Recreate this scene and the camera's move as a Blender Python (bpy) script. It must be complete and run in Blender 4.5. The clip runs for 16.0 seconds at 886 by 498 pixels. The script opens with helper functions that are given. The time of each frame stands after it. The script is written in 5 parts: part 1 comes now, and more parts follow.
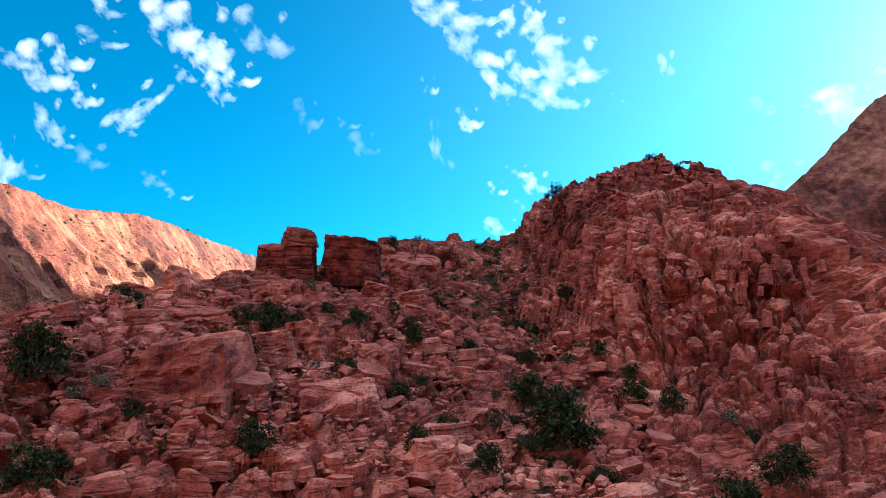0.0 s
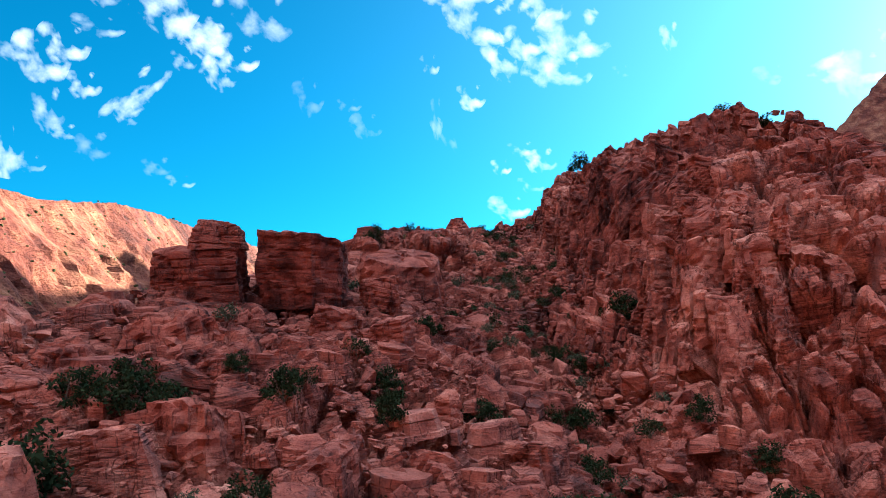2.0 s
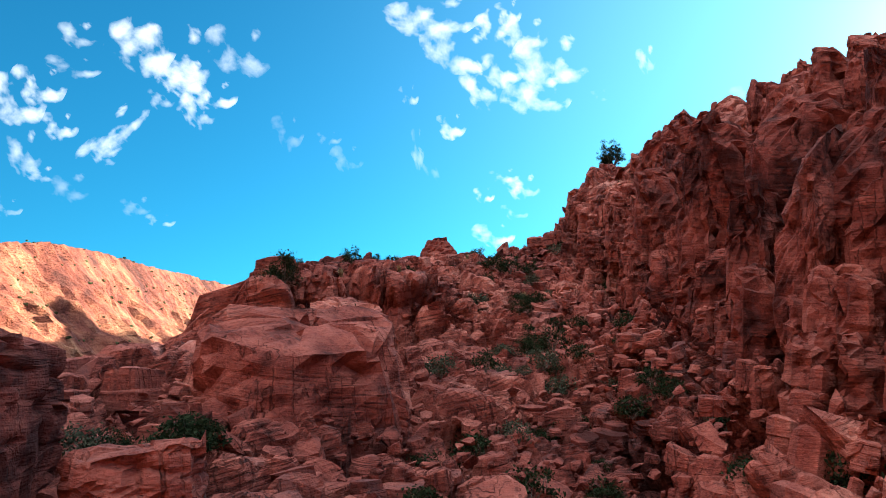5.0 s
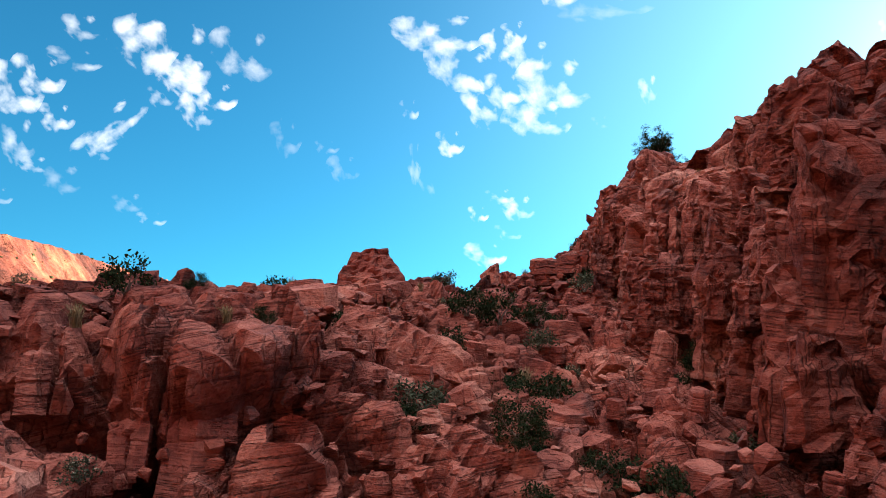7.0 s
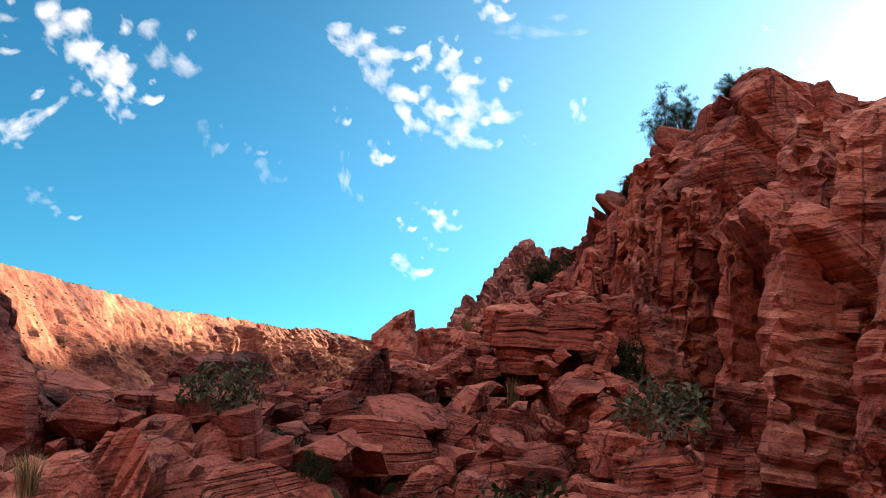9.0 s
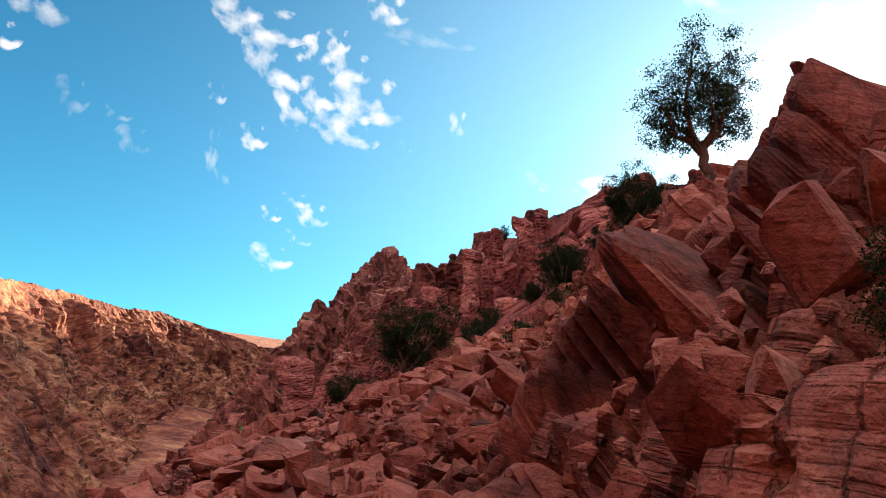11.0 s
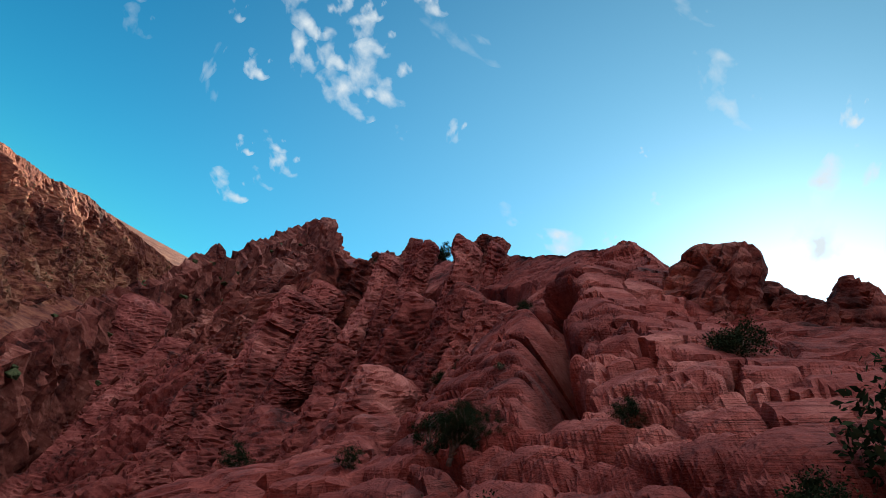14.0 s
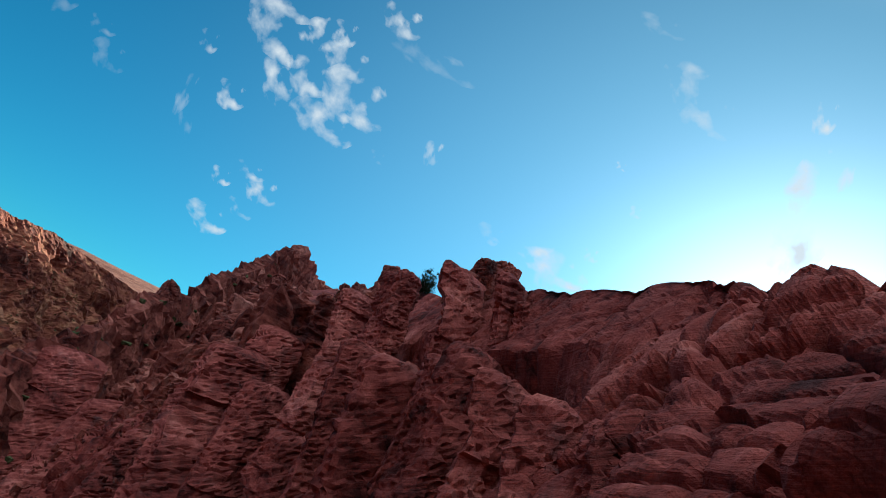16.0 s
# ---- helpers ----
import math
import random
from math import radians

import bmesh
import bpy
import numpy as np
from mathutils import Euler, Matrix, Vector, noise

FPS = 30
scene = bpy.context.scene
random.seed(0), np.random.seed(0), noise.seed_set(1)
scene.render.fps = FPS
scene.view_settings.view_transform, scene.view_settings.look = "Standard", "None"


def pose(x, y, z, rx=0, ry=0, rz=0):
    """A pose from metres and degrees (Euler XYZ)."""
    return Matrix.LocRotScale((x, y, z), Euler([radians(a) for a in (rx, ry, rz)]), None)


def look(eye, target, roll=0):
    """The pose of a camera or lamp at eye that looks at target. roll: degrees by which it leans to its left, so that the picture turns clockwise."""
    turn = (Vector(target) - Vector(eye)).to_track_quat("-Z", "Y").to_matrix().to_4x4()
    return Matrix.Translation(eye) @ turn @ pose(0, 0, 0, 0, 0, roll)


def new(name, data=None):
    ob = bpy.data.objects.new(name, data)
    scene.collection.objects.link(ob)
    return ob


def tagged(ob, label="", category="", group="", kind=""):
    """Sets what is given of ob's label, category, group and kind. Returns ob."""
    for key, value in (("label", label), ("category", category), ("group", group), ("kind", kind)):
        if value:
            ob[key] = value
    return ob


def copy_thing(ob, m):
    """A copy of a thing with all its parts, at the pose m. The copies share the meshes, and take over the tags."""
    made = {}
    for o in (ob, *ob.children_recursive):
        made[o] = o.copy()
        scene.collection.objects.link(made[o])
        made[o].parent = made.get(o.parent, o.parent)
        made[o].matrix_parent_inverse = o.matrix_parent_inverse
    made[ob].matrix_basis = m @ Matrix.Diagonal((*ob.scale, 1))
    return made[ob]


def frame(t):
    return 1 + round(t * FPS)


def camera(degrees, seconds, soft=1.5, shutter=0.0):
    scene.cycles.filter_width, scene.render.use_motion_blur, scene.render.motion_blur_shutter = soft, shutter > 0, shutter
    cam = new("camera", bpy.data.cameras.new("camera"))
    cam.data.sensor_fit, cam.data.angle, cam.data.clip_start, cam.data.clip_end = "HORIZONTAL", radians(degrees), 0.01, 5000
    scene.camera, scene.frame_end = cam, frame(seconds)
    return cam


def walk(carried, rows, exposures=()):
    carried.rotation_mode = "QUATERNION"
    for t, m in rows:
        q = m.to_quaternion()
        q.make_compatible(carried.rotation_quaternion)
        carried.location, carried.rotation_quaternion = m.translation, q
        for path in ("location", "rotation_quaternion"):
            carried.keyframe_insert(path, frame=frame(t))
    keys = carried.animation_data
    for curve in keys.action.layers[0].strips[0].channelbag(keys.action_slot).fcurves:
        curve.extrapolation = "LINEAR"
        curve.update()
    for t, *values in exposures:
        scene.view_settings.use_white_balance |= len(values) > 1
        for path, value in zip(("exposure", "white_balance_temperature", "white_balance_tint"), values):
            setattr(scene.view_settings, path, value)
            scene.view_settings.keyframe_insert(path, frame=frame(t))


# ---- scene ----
cam = camera(58.0, 16.0, soft=0.9)
PATH = [
    (0.0, pose(0.00, -0.00, 30.00, 93.14, 0.05, -0.23)),
    (0.5, pose(0.17, 5.49, 30.64, 92.45, 0.23, 0.05)),
    (1.0, pose(0.30, 11.02, 31.21, 92.04, 0.63, 0.16)),
    (1.5, pose(0.37, 16.51, 31.71, 91.77, 1.09, 0.14)),
    (2.0, pose(0.51, 21.96, 32.12, 91.75, 1.58, 0.18)),
    (2.5, pose(0.56, 27.45, 32.44, 91.96, 1.94, 0.14)),
    (3.0, pose(0.60, 32.63, 32.75, 92.17, 2.25, 0.10)),
    (3.5, pose(0.70, 37.91, 33.08, 92.59, 2.91, -0.04)),
    (4.0, pose(0.70, 42.63, 33.23, 93.00, 4.11, -0.63)),
    (6.5, pose(2.98, 69.98, 34.82, 94.82, 1.26, -1.41)),
    (7.0, pose(3.48, 75.22, 35.29, 95.01, 0.11, -1.65)),
    (7.5, pose(4.00, 80.21, 35.78, 95.20, -0.57, -1.97)),
    (8.0, pose(4.51, 85.22, 36.28, 95.41, -0.98, -2.67)),
    (8.5, pose(5.04, 89.97, 36.83, 95.59, -1.28, -4.37)),
    (9.0, pose(5.60, 94.68, 37.39, 95.87, -2.00, -7.08)),
    (9.5, pose(6.24, 98.92, 37.96, 96.05, -2.94, -10.55)),
    (9.7, pose(6.59, 100.71, 38.26, 96.16, -3.28, -12.11)),
    (11.8, pose(12.13, 117.76, 41.91, 97.24, -11.11, -21.24)),
    (12.0, pose(13.07, 119.76, 42.33, 97.38, -12.96, -21.69)),
    (12.5, pose(15.46, 124.94, 43.33, 97.92, -19.40, -22.73)),
    (13.0, pose(17.78, 130.20, 44.33, 98.31, -24.42, -23.26)),
    (13.5, pose(19.94, 135.12, 45.31, 98.55, -26.32, -23.62)),
    (14.0, pose(21.98, 140.19, 46.23, 99.26, -28.57, -24.21)),
    (14.5, pose(23.82, 145.23, 47.11, 99.86, -29.81, -24.19)),
    (15.0, pose(25.57, 150.29, 47.99, 100.52, -29.21, -24.22)),
    (15.5, pose(27.14, 155.12, 48.86, 101.03, -27.54, -24.74)),
    (16.0, pose(28.53, 159.37, 49.67, 101.31, -25.92, -25.20)),
]
EXPOSURES = [(0.0, 2.90, 5080, -1), (4.0, 2.98, 5500, 2), (6.5, 2.95, 6100, 8), (8.0, 2.93, 6350, 11), (10.0, 2.82, 6850, 14), (12.0, 2.55, 6500, 11), (13.0, 2.22, 6050, 6), (14.0, 2.02, 5750, 3), (16.0, 1.92, 5550, 2)]
walk(cam, PATH, EXPOSURES)
# ---- end of path ----

# ---- world, sun ----
SUN_AZ, SUN_EL = 48.0, 8.5          # degrees: azimuth from +y towards +x, height
world = bpy.data.worlds.new("sky")
scene.world = world
world.use_nodes = True
wn, wl = world.node_tree.nodes, world.node_tree.links
wn.clear()
sky = wn.new("ShaderNodeTexSky")
sky.sky_type, sky.sun_disc = "NISHITA", False
sky.sun_elevation, sky.sun_rotation = radians(SUN_EL), radians(SUN_AZ)
sky.altitude, sky.air_density, sky.dust_density, sky.ozone_density = 1500, 1.0, 0.3, 2.5
sky_bg, sky_out = wn.new("ShaderNodeBackground"), wn.new("ShaderNodeOutputWorld")
sky_bg.inputs["Strength"].default_value = 0.050
tone = wn.new("ShaderNodeMix")
tone.data_type, tone.blend_type = "RGBA", "MULTIPLY"
tone.inputs["Factor"].default_value, tone.inputs["B"].default_value = 1.0, (0.20, 0.66, 0.70, 1.0)
wl.new(sky.outputs["Color"], tone.inputs["A"])
# the walls of the canyon hide the pale air near the horizon
where, lift = wn.new("ShaderNodeTexCoord"), wn.new("ShaderNodeVectorMath")
lift.operation = "ADD"
lift.inputs[1].default_value = (0, 0, 0.12)
wl.new(where.outputs["Generated"], lift.inputs[0])
wl.new(lift.outputs["Vector"], sky.inputs["Vector"])
sun_dir = Vector((math.sin(radians(SUN_AZ)) * math.cos(radians(SUN_EL)), math.cos(radians(SUN_AZ)) * math.cos(radians(SUN_EL)), math.sin(radians(SUN_EL))))
# the bright haze round the sun
towards = wn.new("ShaderNodeVectorMath")
towards.operation = "DOT_PRODUCT"
towards.inputs[1].default_value = sun_dir
wl.new(where.outputs["Generated"], towards.inputs[0])
total = tone.outputs["Result"]
for power, glow in ((7.0, (2.0, 3.0, 3.05)), (50.0, (11.5, 11.2, 10.6))):
    up, haze = wn.new("ShaderNodeMath"), wn.new("ShaderNodeMix")
    up.operation, up.use_clamp = "POWER", True
    up.inputs[1].default_value = power
    wl.new(towards.outputs["Value"], up.inputs[0])
    haze.data_type, haze.blend_type, haze.clamp_factor = "RGBA", "ADD", False
    haze.inputs["B"].default_value = (*glow, 1.0)
    wl.new(up.outputs[0], haze.inputs["Factor"])
    wl.new(total, haze.inputs["A"])
    total = haze.outputs["Result"]
# white fill growing towards the zenith, out of view, added to light the rocks
apart, zenith_fill, overhead = wn.new("ShaderNodeSeparateXYZ"), wn.new("ShaderNodeMapRange"), wn.new("ShaderNodeMix")
wl.new(where.outputs["Generated"], apart.inputs[0])
wl.new(apart.outputs["Z"], zenith_fill.inputs["Value"])
zenith_fill.interpolation_type = "SMOOTHSTEP"
zenith_fill.inputs["From Min"].default_value, zenith_fill.inputs["From Max"].default_value = 0.56, 1.0
overhead.data_type, overhead.blend_type = "RGBA", "ADD"
overhead.inputs["B"].default_value = (10.4, 9.9, 9.3, 1.0)
wl.new(zenith_fill.outputs["Result"], overhead.inputs["Factor"])
wl.new(total, overhead.inputs["A"])
wl.new(overhead.outputs["Result"], sky_bg.inputs["Color"])
wl.new(sky_bg.outputs["Background"], sky_out.inputs["Surface"])

sun_data = bpy.data.lights.new("sun", "SUN")
sun_data.energy, sun_data.angle, sun_data.color = 5.0, radians(0.53), (1.0, 0.82, 0.58)
sun = new("sun", sun_data)
sun.matrix_world = look((150, 150, 300), Vector((150, 150, 300)) - sun_dir)

# ---- materials ----


def material(name):
    m = bpy.data.materials.new(name)
    m.use_nodes = True
    m.node_tree.nodes.clear()
    return m, m.node_tree.nodes, m.node_tree.links


def ramp(nodes, stops):
    r = nodes.new("ShaderNodeValToRGB")
    e = r.color_ramp.elements
    while len(e) < len(stops):
        e.new(0.5)
    for el, (pos, col) in zip(e, stops):
        el.position, el.color = pos, (*col, 1.0)
    return r


def noise_node(nodes, links, vec, scale, detail=4, rough=0.55, dist=0.0):
    n = nodes.new("ShaderNodeTexNoise")
    n.inputs["Scale"].default_value, n.inputs["Detail"].default_value = scale, detail
    n.inputs["Roughness"].default_value, n.inputs["Distortion"].default_value = rough, dist
    links.new(vec, n.inputs["Vector"])
    return n


def mapping(nodes, links, vec, scale, rot=(0, 0, 0)):
    m = nodes.new("ShaderNodeMapping")
    m.inputs["Scale"].default_value = scale
    m.inputs["Rotation"].default_value = rot
    links.new(vec, m.inputs["Vector"])
    return m.outputs["Vector"]


def mixc(nodes, links, fac, a, b, mode="MIX"):
    m = nodes.new("ShaderNodeMix")
    m.data_type, m.blend_type = "RGBA", mode
    for sock, v in ((m.inputs["Factor"], fac), (m.inputs["A"], a), (m.inputs["B"], b)):
        if isinstance(v, (int, float)):
            sock.default_value = v
        elif isinstance(v, tuple):
            sock.default_value = (*v, 1.0)
        else:
            links.new(v, sock)
    return m.outputs["Result"]


def sandstone(name, tones, strata=1.2, fine=1.0, bump=0.10, varnish=0.55, cracks=0.9, bedded=0.47, dip=(0.12, 0.03), thick=0.014):
    """Red cross-bedded sandstone: tones from dark to light, beds per metre, size of the grain."""
    m, n, l = material(name)
    geo = n.new("ShaderNodeNewGeometry")
    pos = geo.outputs["Position"]
    big = noise_node(n, l, pos, 0.12 * fine, 5, 0.6)
    mid = noise_node(n, l, pos, 0.9 * fine, 6, 0.65)
    grain = noise_node(n, l, pos, 11.0 * fine, 5, 0.7)
    low = noise_node(n, l, pos, 0.16 * fine, 2, 0.5)
    warp = n.new("ShaderNodeVectorMath")
    warp.operation = "MULTIPLY_ADD"
    l.new(low.outputs["Color"], warp.inputs[0])
    warp.inputs[1].default_value = (0.8, 0.8, 0.9)
    slide = n.new("ShaderNodeVectorMath")
    slide.operation = "MULTIPLY_ADD"
    l.new(geo.outputs["Random Per Island"], slide.inputs[0])
    slide.inputs[1].default_value = (3.0, 3.0, 40.0)
    l.new(pos, slide.inputs[2])
    l.new(slide.outputs["Vector"], warp.inputs[2])
    level, flat_xy, lie = n.new("ShaderNodeVectorMath"), n.new("ShaderNodeVectorMath"), n.new("ShaderNodeCombineXYZ")
    level.operation, flat_xy.operation = "DOT_PRODUCT", "MULTIPLY"
    level.inputs[1].default_value = (dip[0] * strata, dip[1] * strata, strata)
    flat_xy.inputs[1].default_value = (0.035, 0.035, 0.0)
    l.new(warp.outputs["Vector"], level.inputs[0])
    l.new(warp.outputs["Vector"], flat_xy.inputs[0])
    l.new(level.outputs["Value"], lie.inputs["Z"])
    both = n.new("ShaderNodeVectorMath")
    both.operation = "ADD"
    l.new(flat_xy.outputs["Vector"], both.inputs[0])
    l.new(lie.outputs["Vector"], both.inputs[1])
    beds = noise_node(n, l, both.outputs["Vector"], 1.6, 5, 0.72)
    mix1 = n.new("ShaderNodeMath")
    mix1.operation = "MULTIPLY_ADD"
    l.new(mid.outputs["Fac"], mix1.inputs[0])
    mix1.inputs[1].default_value = 0.45
    half = n.new("ShaderNodeMath")
    half.operation = "MULTIPLY"
    l.new(big.outputs["Fac"], half.inputs[0])
    half.inputs[1].default_value = 0.55
    l.new(half.outputs[0], mix1.inputs[2])
    cr = ramp(n, ((0.39, tones[0]), (0.455, tones[1]), (0.54, tones[2]), (0.62, tones[3])))
    l.new(mix1.outputs[0], cr.inputs["Fac"])
    col = cr.outputs["Color"]
    # partings between the beds: thin dark lines, in some stretches only
    stops = []
    for at, dark in ((0.405, 0.62), (0.503, 0.56), (0.600, 0.62)):
        stops += [(at - thick, (1, 1, 1)), (at, (dark, dark * 0.78, dark * 0.78)), (at + thick, (1, 1, 1))]
    thin = ramp(n, stops)
    l.new(beds.outputs["Fac"], thin.inputs["Fac"])
    where_beds = noise_node(n, l, mapping(n, l, pos, (0.28, 0.28, 0.45)), 1.0 * fine, 3, 0.6)
    some = ramp(n, ((bedded, (0.0, 0.0, 0.0)), (bedded + 0.12, (1, 1, 1))))
    l.new(where_beds.outputs["Fac"], some.inputs["Fac"])
    parted = mixc(n, l, some.outputs["Color"], (1.0, 1.0, 1.0), thin.outputs["Color"])
    col = mixc(n, l, 0.95, col, parted, "MULTIPLY")
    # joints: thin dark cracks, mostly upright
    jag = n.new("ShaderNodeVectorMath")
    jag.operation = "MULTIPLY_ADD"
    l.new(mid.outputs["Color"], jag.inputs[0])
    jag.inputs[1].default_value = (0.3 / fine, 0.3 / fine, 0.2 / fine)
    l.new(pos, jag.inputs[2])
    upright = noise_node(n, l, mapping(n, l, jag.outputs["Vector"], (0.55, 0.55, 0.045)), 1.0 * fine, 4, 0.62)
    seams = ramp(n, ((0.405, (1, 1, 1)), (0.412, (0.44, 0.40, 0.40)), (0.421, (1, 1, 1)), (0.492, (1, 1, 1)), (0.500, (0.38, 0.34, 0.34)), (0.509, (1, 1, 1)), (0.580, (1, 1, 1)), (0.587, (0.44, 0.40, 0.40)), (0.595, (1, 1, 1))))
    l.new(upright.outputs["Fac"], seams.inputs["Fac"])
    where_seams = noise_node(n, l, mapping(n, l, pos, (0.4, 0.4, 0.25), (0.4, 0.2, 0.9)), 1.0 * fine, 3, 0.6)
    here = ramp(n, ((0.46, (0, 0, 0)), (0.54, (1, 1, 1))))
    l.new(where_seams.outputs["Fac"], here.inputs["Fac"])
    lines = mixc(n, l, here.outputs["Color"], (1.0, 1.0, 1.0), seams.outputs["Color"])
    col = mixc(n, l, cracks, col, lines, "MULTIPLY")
    isl = ramp(n, ((0.0, (0.78, 0.72, 0.72)), (0.5, (1, 1, 1)), (1.0, (1.05, 1.20, 1.26))))
    l.new(geo.outputs["Random Per Island"], isl.inputs["Fac"])
    col = mixc(n, l, 0.8, col, isl.outputs["Color"], "MULTIPLY")
    gc = ramp(n, ((0.34, (0.46, 0.42, 0.41)), (0.47, (0.95, 0.95, 0.95)), (0.62, (1.2, 1.22, 1.24))))
    l.new(grain.outputs["Fac"], gc.inputs["Fac"])
    col = mixc(n, l, 0.6, col, gc.outputs["Color"], "MULTIPLY")
    # dark mineral crusts that run down the faces
    st = noise_node(n, l, mapping(n, l, pos, (0.45, 0.45, 0.14)), 1.0 * fine, 6, 0.65, 0.6)
    sr = ramp(n, ((0.58, (0, 0, 0)), (0.65, (varnish, varnish, varnish))))
    l.new(st.outputs["Fac"], sr.inputs["Fac"])
    col = mixc(n, l, sr.outputs["Color"], col, (0.10, 0.050, 0.050))
    bs = n.new("ShaderNodeBsdfPrincipled")
    l.new(col, bs.inputs["Base Color"])
    bs.inputs["Roughness"].default_value = 0.9
    bs.inputs["Specular IOR Level"].default_value = 0.15
    normal = None
    for height, far, k in ((parted, bump * 0.9, 1.0), (beds.outputs["Fac"], bump * 1.6, 1.0), (mid.outputs["Fac"], bump * 2.0, 1.0), (lines, bump * 1.2, cracks), (grain.outputs["Fac"], 0.05 / fine, 1.0)):
        bu = n.new("ShaderNodeBump")
        bu.inputs["Distance"].default_value, bu.inputs["Strength"].default_value = far, k
        l.new(height, bu.inputs["Height"])
        if normal is not None:
            l.new(normal, bu.inputs["Normal"])
        normal = bu.outputs["Normal"]
    l.new(normal, bs.inputs["Normal"])
    out = n.new("ShaderNodeOutputMaterial")
    l.new(bs.outputs["BSDF"], out.inputs["Surface"])
    return m


RED = ((0.055, 0.0150, 0.0125), (0.178, 0.048, 0.036), (0.270, 0.084, 0.061), (0.43, 0.176, 0.130))
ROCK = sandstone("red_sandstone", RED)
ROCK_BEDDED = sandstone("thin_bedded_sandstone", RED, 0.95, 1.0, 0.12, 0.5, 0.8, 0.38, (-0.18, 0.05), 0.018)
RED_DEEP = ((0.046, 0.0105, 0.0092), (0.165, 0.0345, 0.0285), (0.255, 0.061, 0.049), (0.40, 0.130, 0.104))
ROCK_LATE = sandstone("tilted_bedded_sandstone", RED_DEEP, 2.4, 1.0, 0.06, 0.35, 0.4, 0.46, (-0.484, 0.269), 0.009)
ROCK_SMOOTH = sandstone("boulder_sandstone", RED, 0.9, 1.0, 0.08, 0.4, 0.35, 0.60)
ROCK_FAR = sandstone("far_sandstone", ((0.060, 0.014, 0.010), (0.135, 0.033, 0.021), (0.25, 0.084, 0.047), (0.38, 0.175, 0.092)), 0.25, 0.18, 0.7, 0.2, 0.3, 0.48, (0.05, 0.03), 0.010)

# ---- fields of noise, for the shapes of the rock ----


def hashed(i, j, k, seed):
    """Four even random numbers for each cell of a lattice."""
    h = (i.astype(np.int64) * 73856093 ^ j.astype(np.int64) * 19349663 ^ k.astype(np.int64) * 83492791 ^ seed * 2654435) & 0x7FFFFFFF
    out = []
    for a in range(4):
        h = (h * 1103515245 + 12345 + a * 7919) & 0x7FFFFFFF
        h = h ^ (h >> 13)
        out.append((h & 0xFFFFF) / float(0x100000))
    return out


def cells(p, size, seed):
    """Worley cells: two random numbers of the nearest cell, the gap to the next cell (0 at a joint), and the slant of its face."""
    q = p / np.asarray(size, float)
    base = np.floor(q).astype(np.int64)
    f1, f2 = np.full(len(q), 9.0), np.full(len(q), 9.0)
    r1, r2, lean = np.zeros(len(q)), np.zeros(len(q)), np.zeros(len(q))
    for di in (-1, 0, 1):
        for dj in (-1, 0, 1):
            for dk in (-1, 0, 1):
                c = base + (di, dj, dk)
                a, b, d, e = hashed(c[:, 0], c[:, 1], c[:, 2], seed)
                vx, vy, vz = q[:, 0] - c[:, 0] - a, q[:, 1] - c[:, 1] - b, q[:, 2] - c[:, 2] - d
                dist = np.sqrt(vx**2 + vy**2 + vz**2)
                near = dist < f1
                f2 = np.where(near, f1, np.minimum(f2, dist))
                g = (a * 7.3 + b * 3.1) % 1.0
                r1, r2 = np.where(near, e, r1), np.where(near, g, r2)
                lean = np.where(near, vx * (e - 0.5) + vy * (g - 0.5) * 1.6 + vz * ((e * 5.7) % 1.0 - 0.5), lean)
                f1 = np.where(near, dist, f1)
    return r1, r2, f2 - f1, lean


def smooth_noise(p, size, seed, octaves=3):
    total, amp = np.zeros(len(p)), 1.0
    for o in range(octaves):
        q = p / np.asarray(size, float) * 2.0**o + o * 17.3
        b = np.floor(q).astype(np.int64)
        f = q - b
        f = f * f * (3 - 2 * f)
        v = 0.0
        for di in (0, 1):
            for dj in (0, 1):
                for dk in (0, 1):
                    w = (f[:, 0] if di else 1 - f[:, 0]) * (f[:, 1] if dj else 1 - f[:, 1]) * (f[:, 2] if dk else 1 - f[:, 2])
                    v = v + w * hashed(b[:, 0] + di, b[:, 1] + dj, b[:, 2] + dk, seed + o)[0]
        total += amp * (v - 0.5)
        amp *= 0.5
    return total


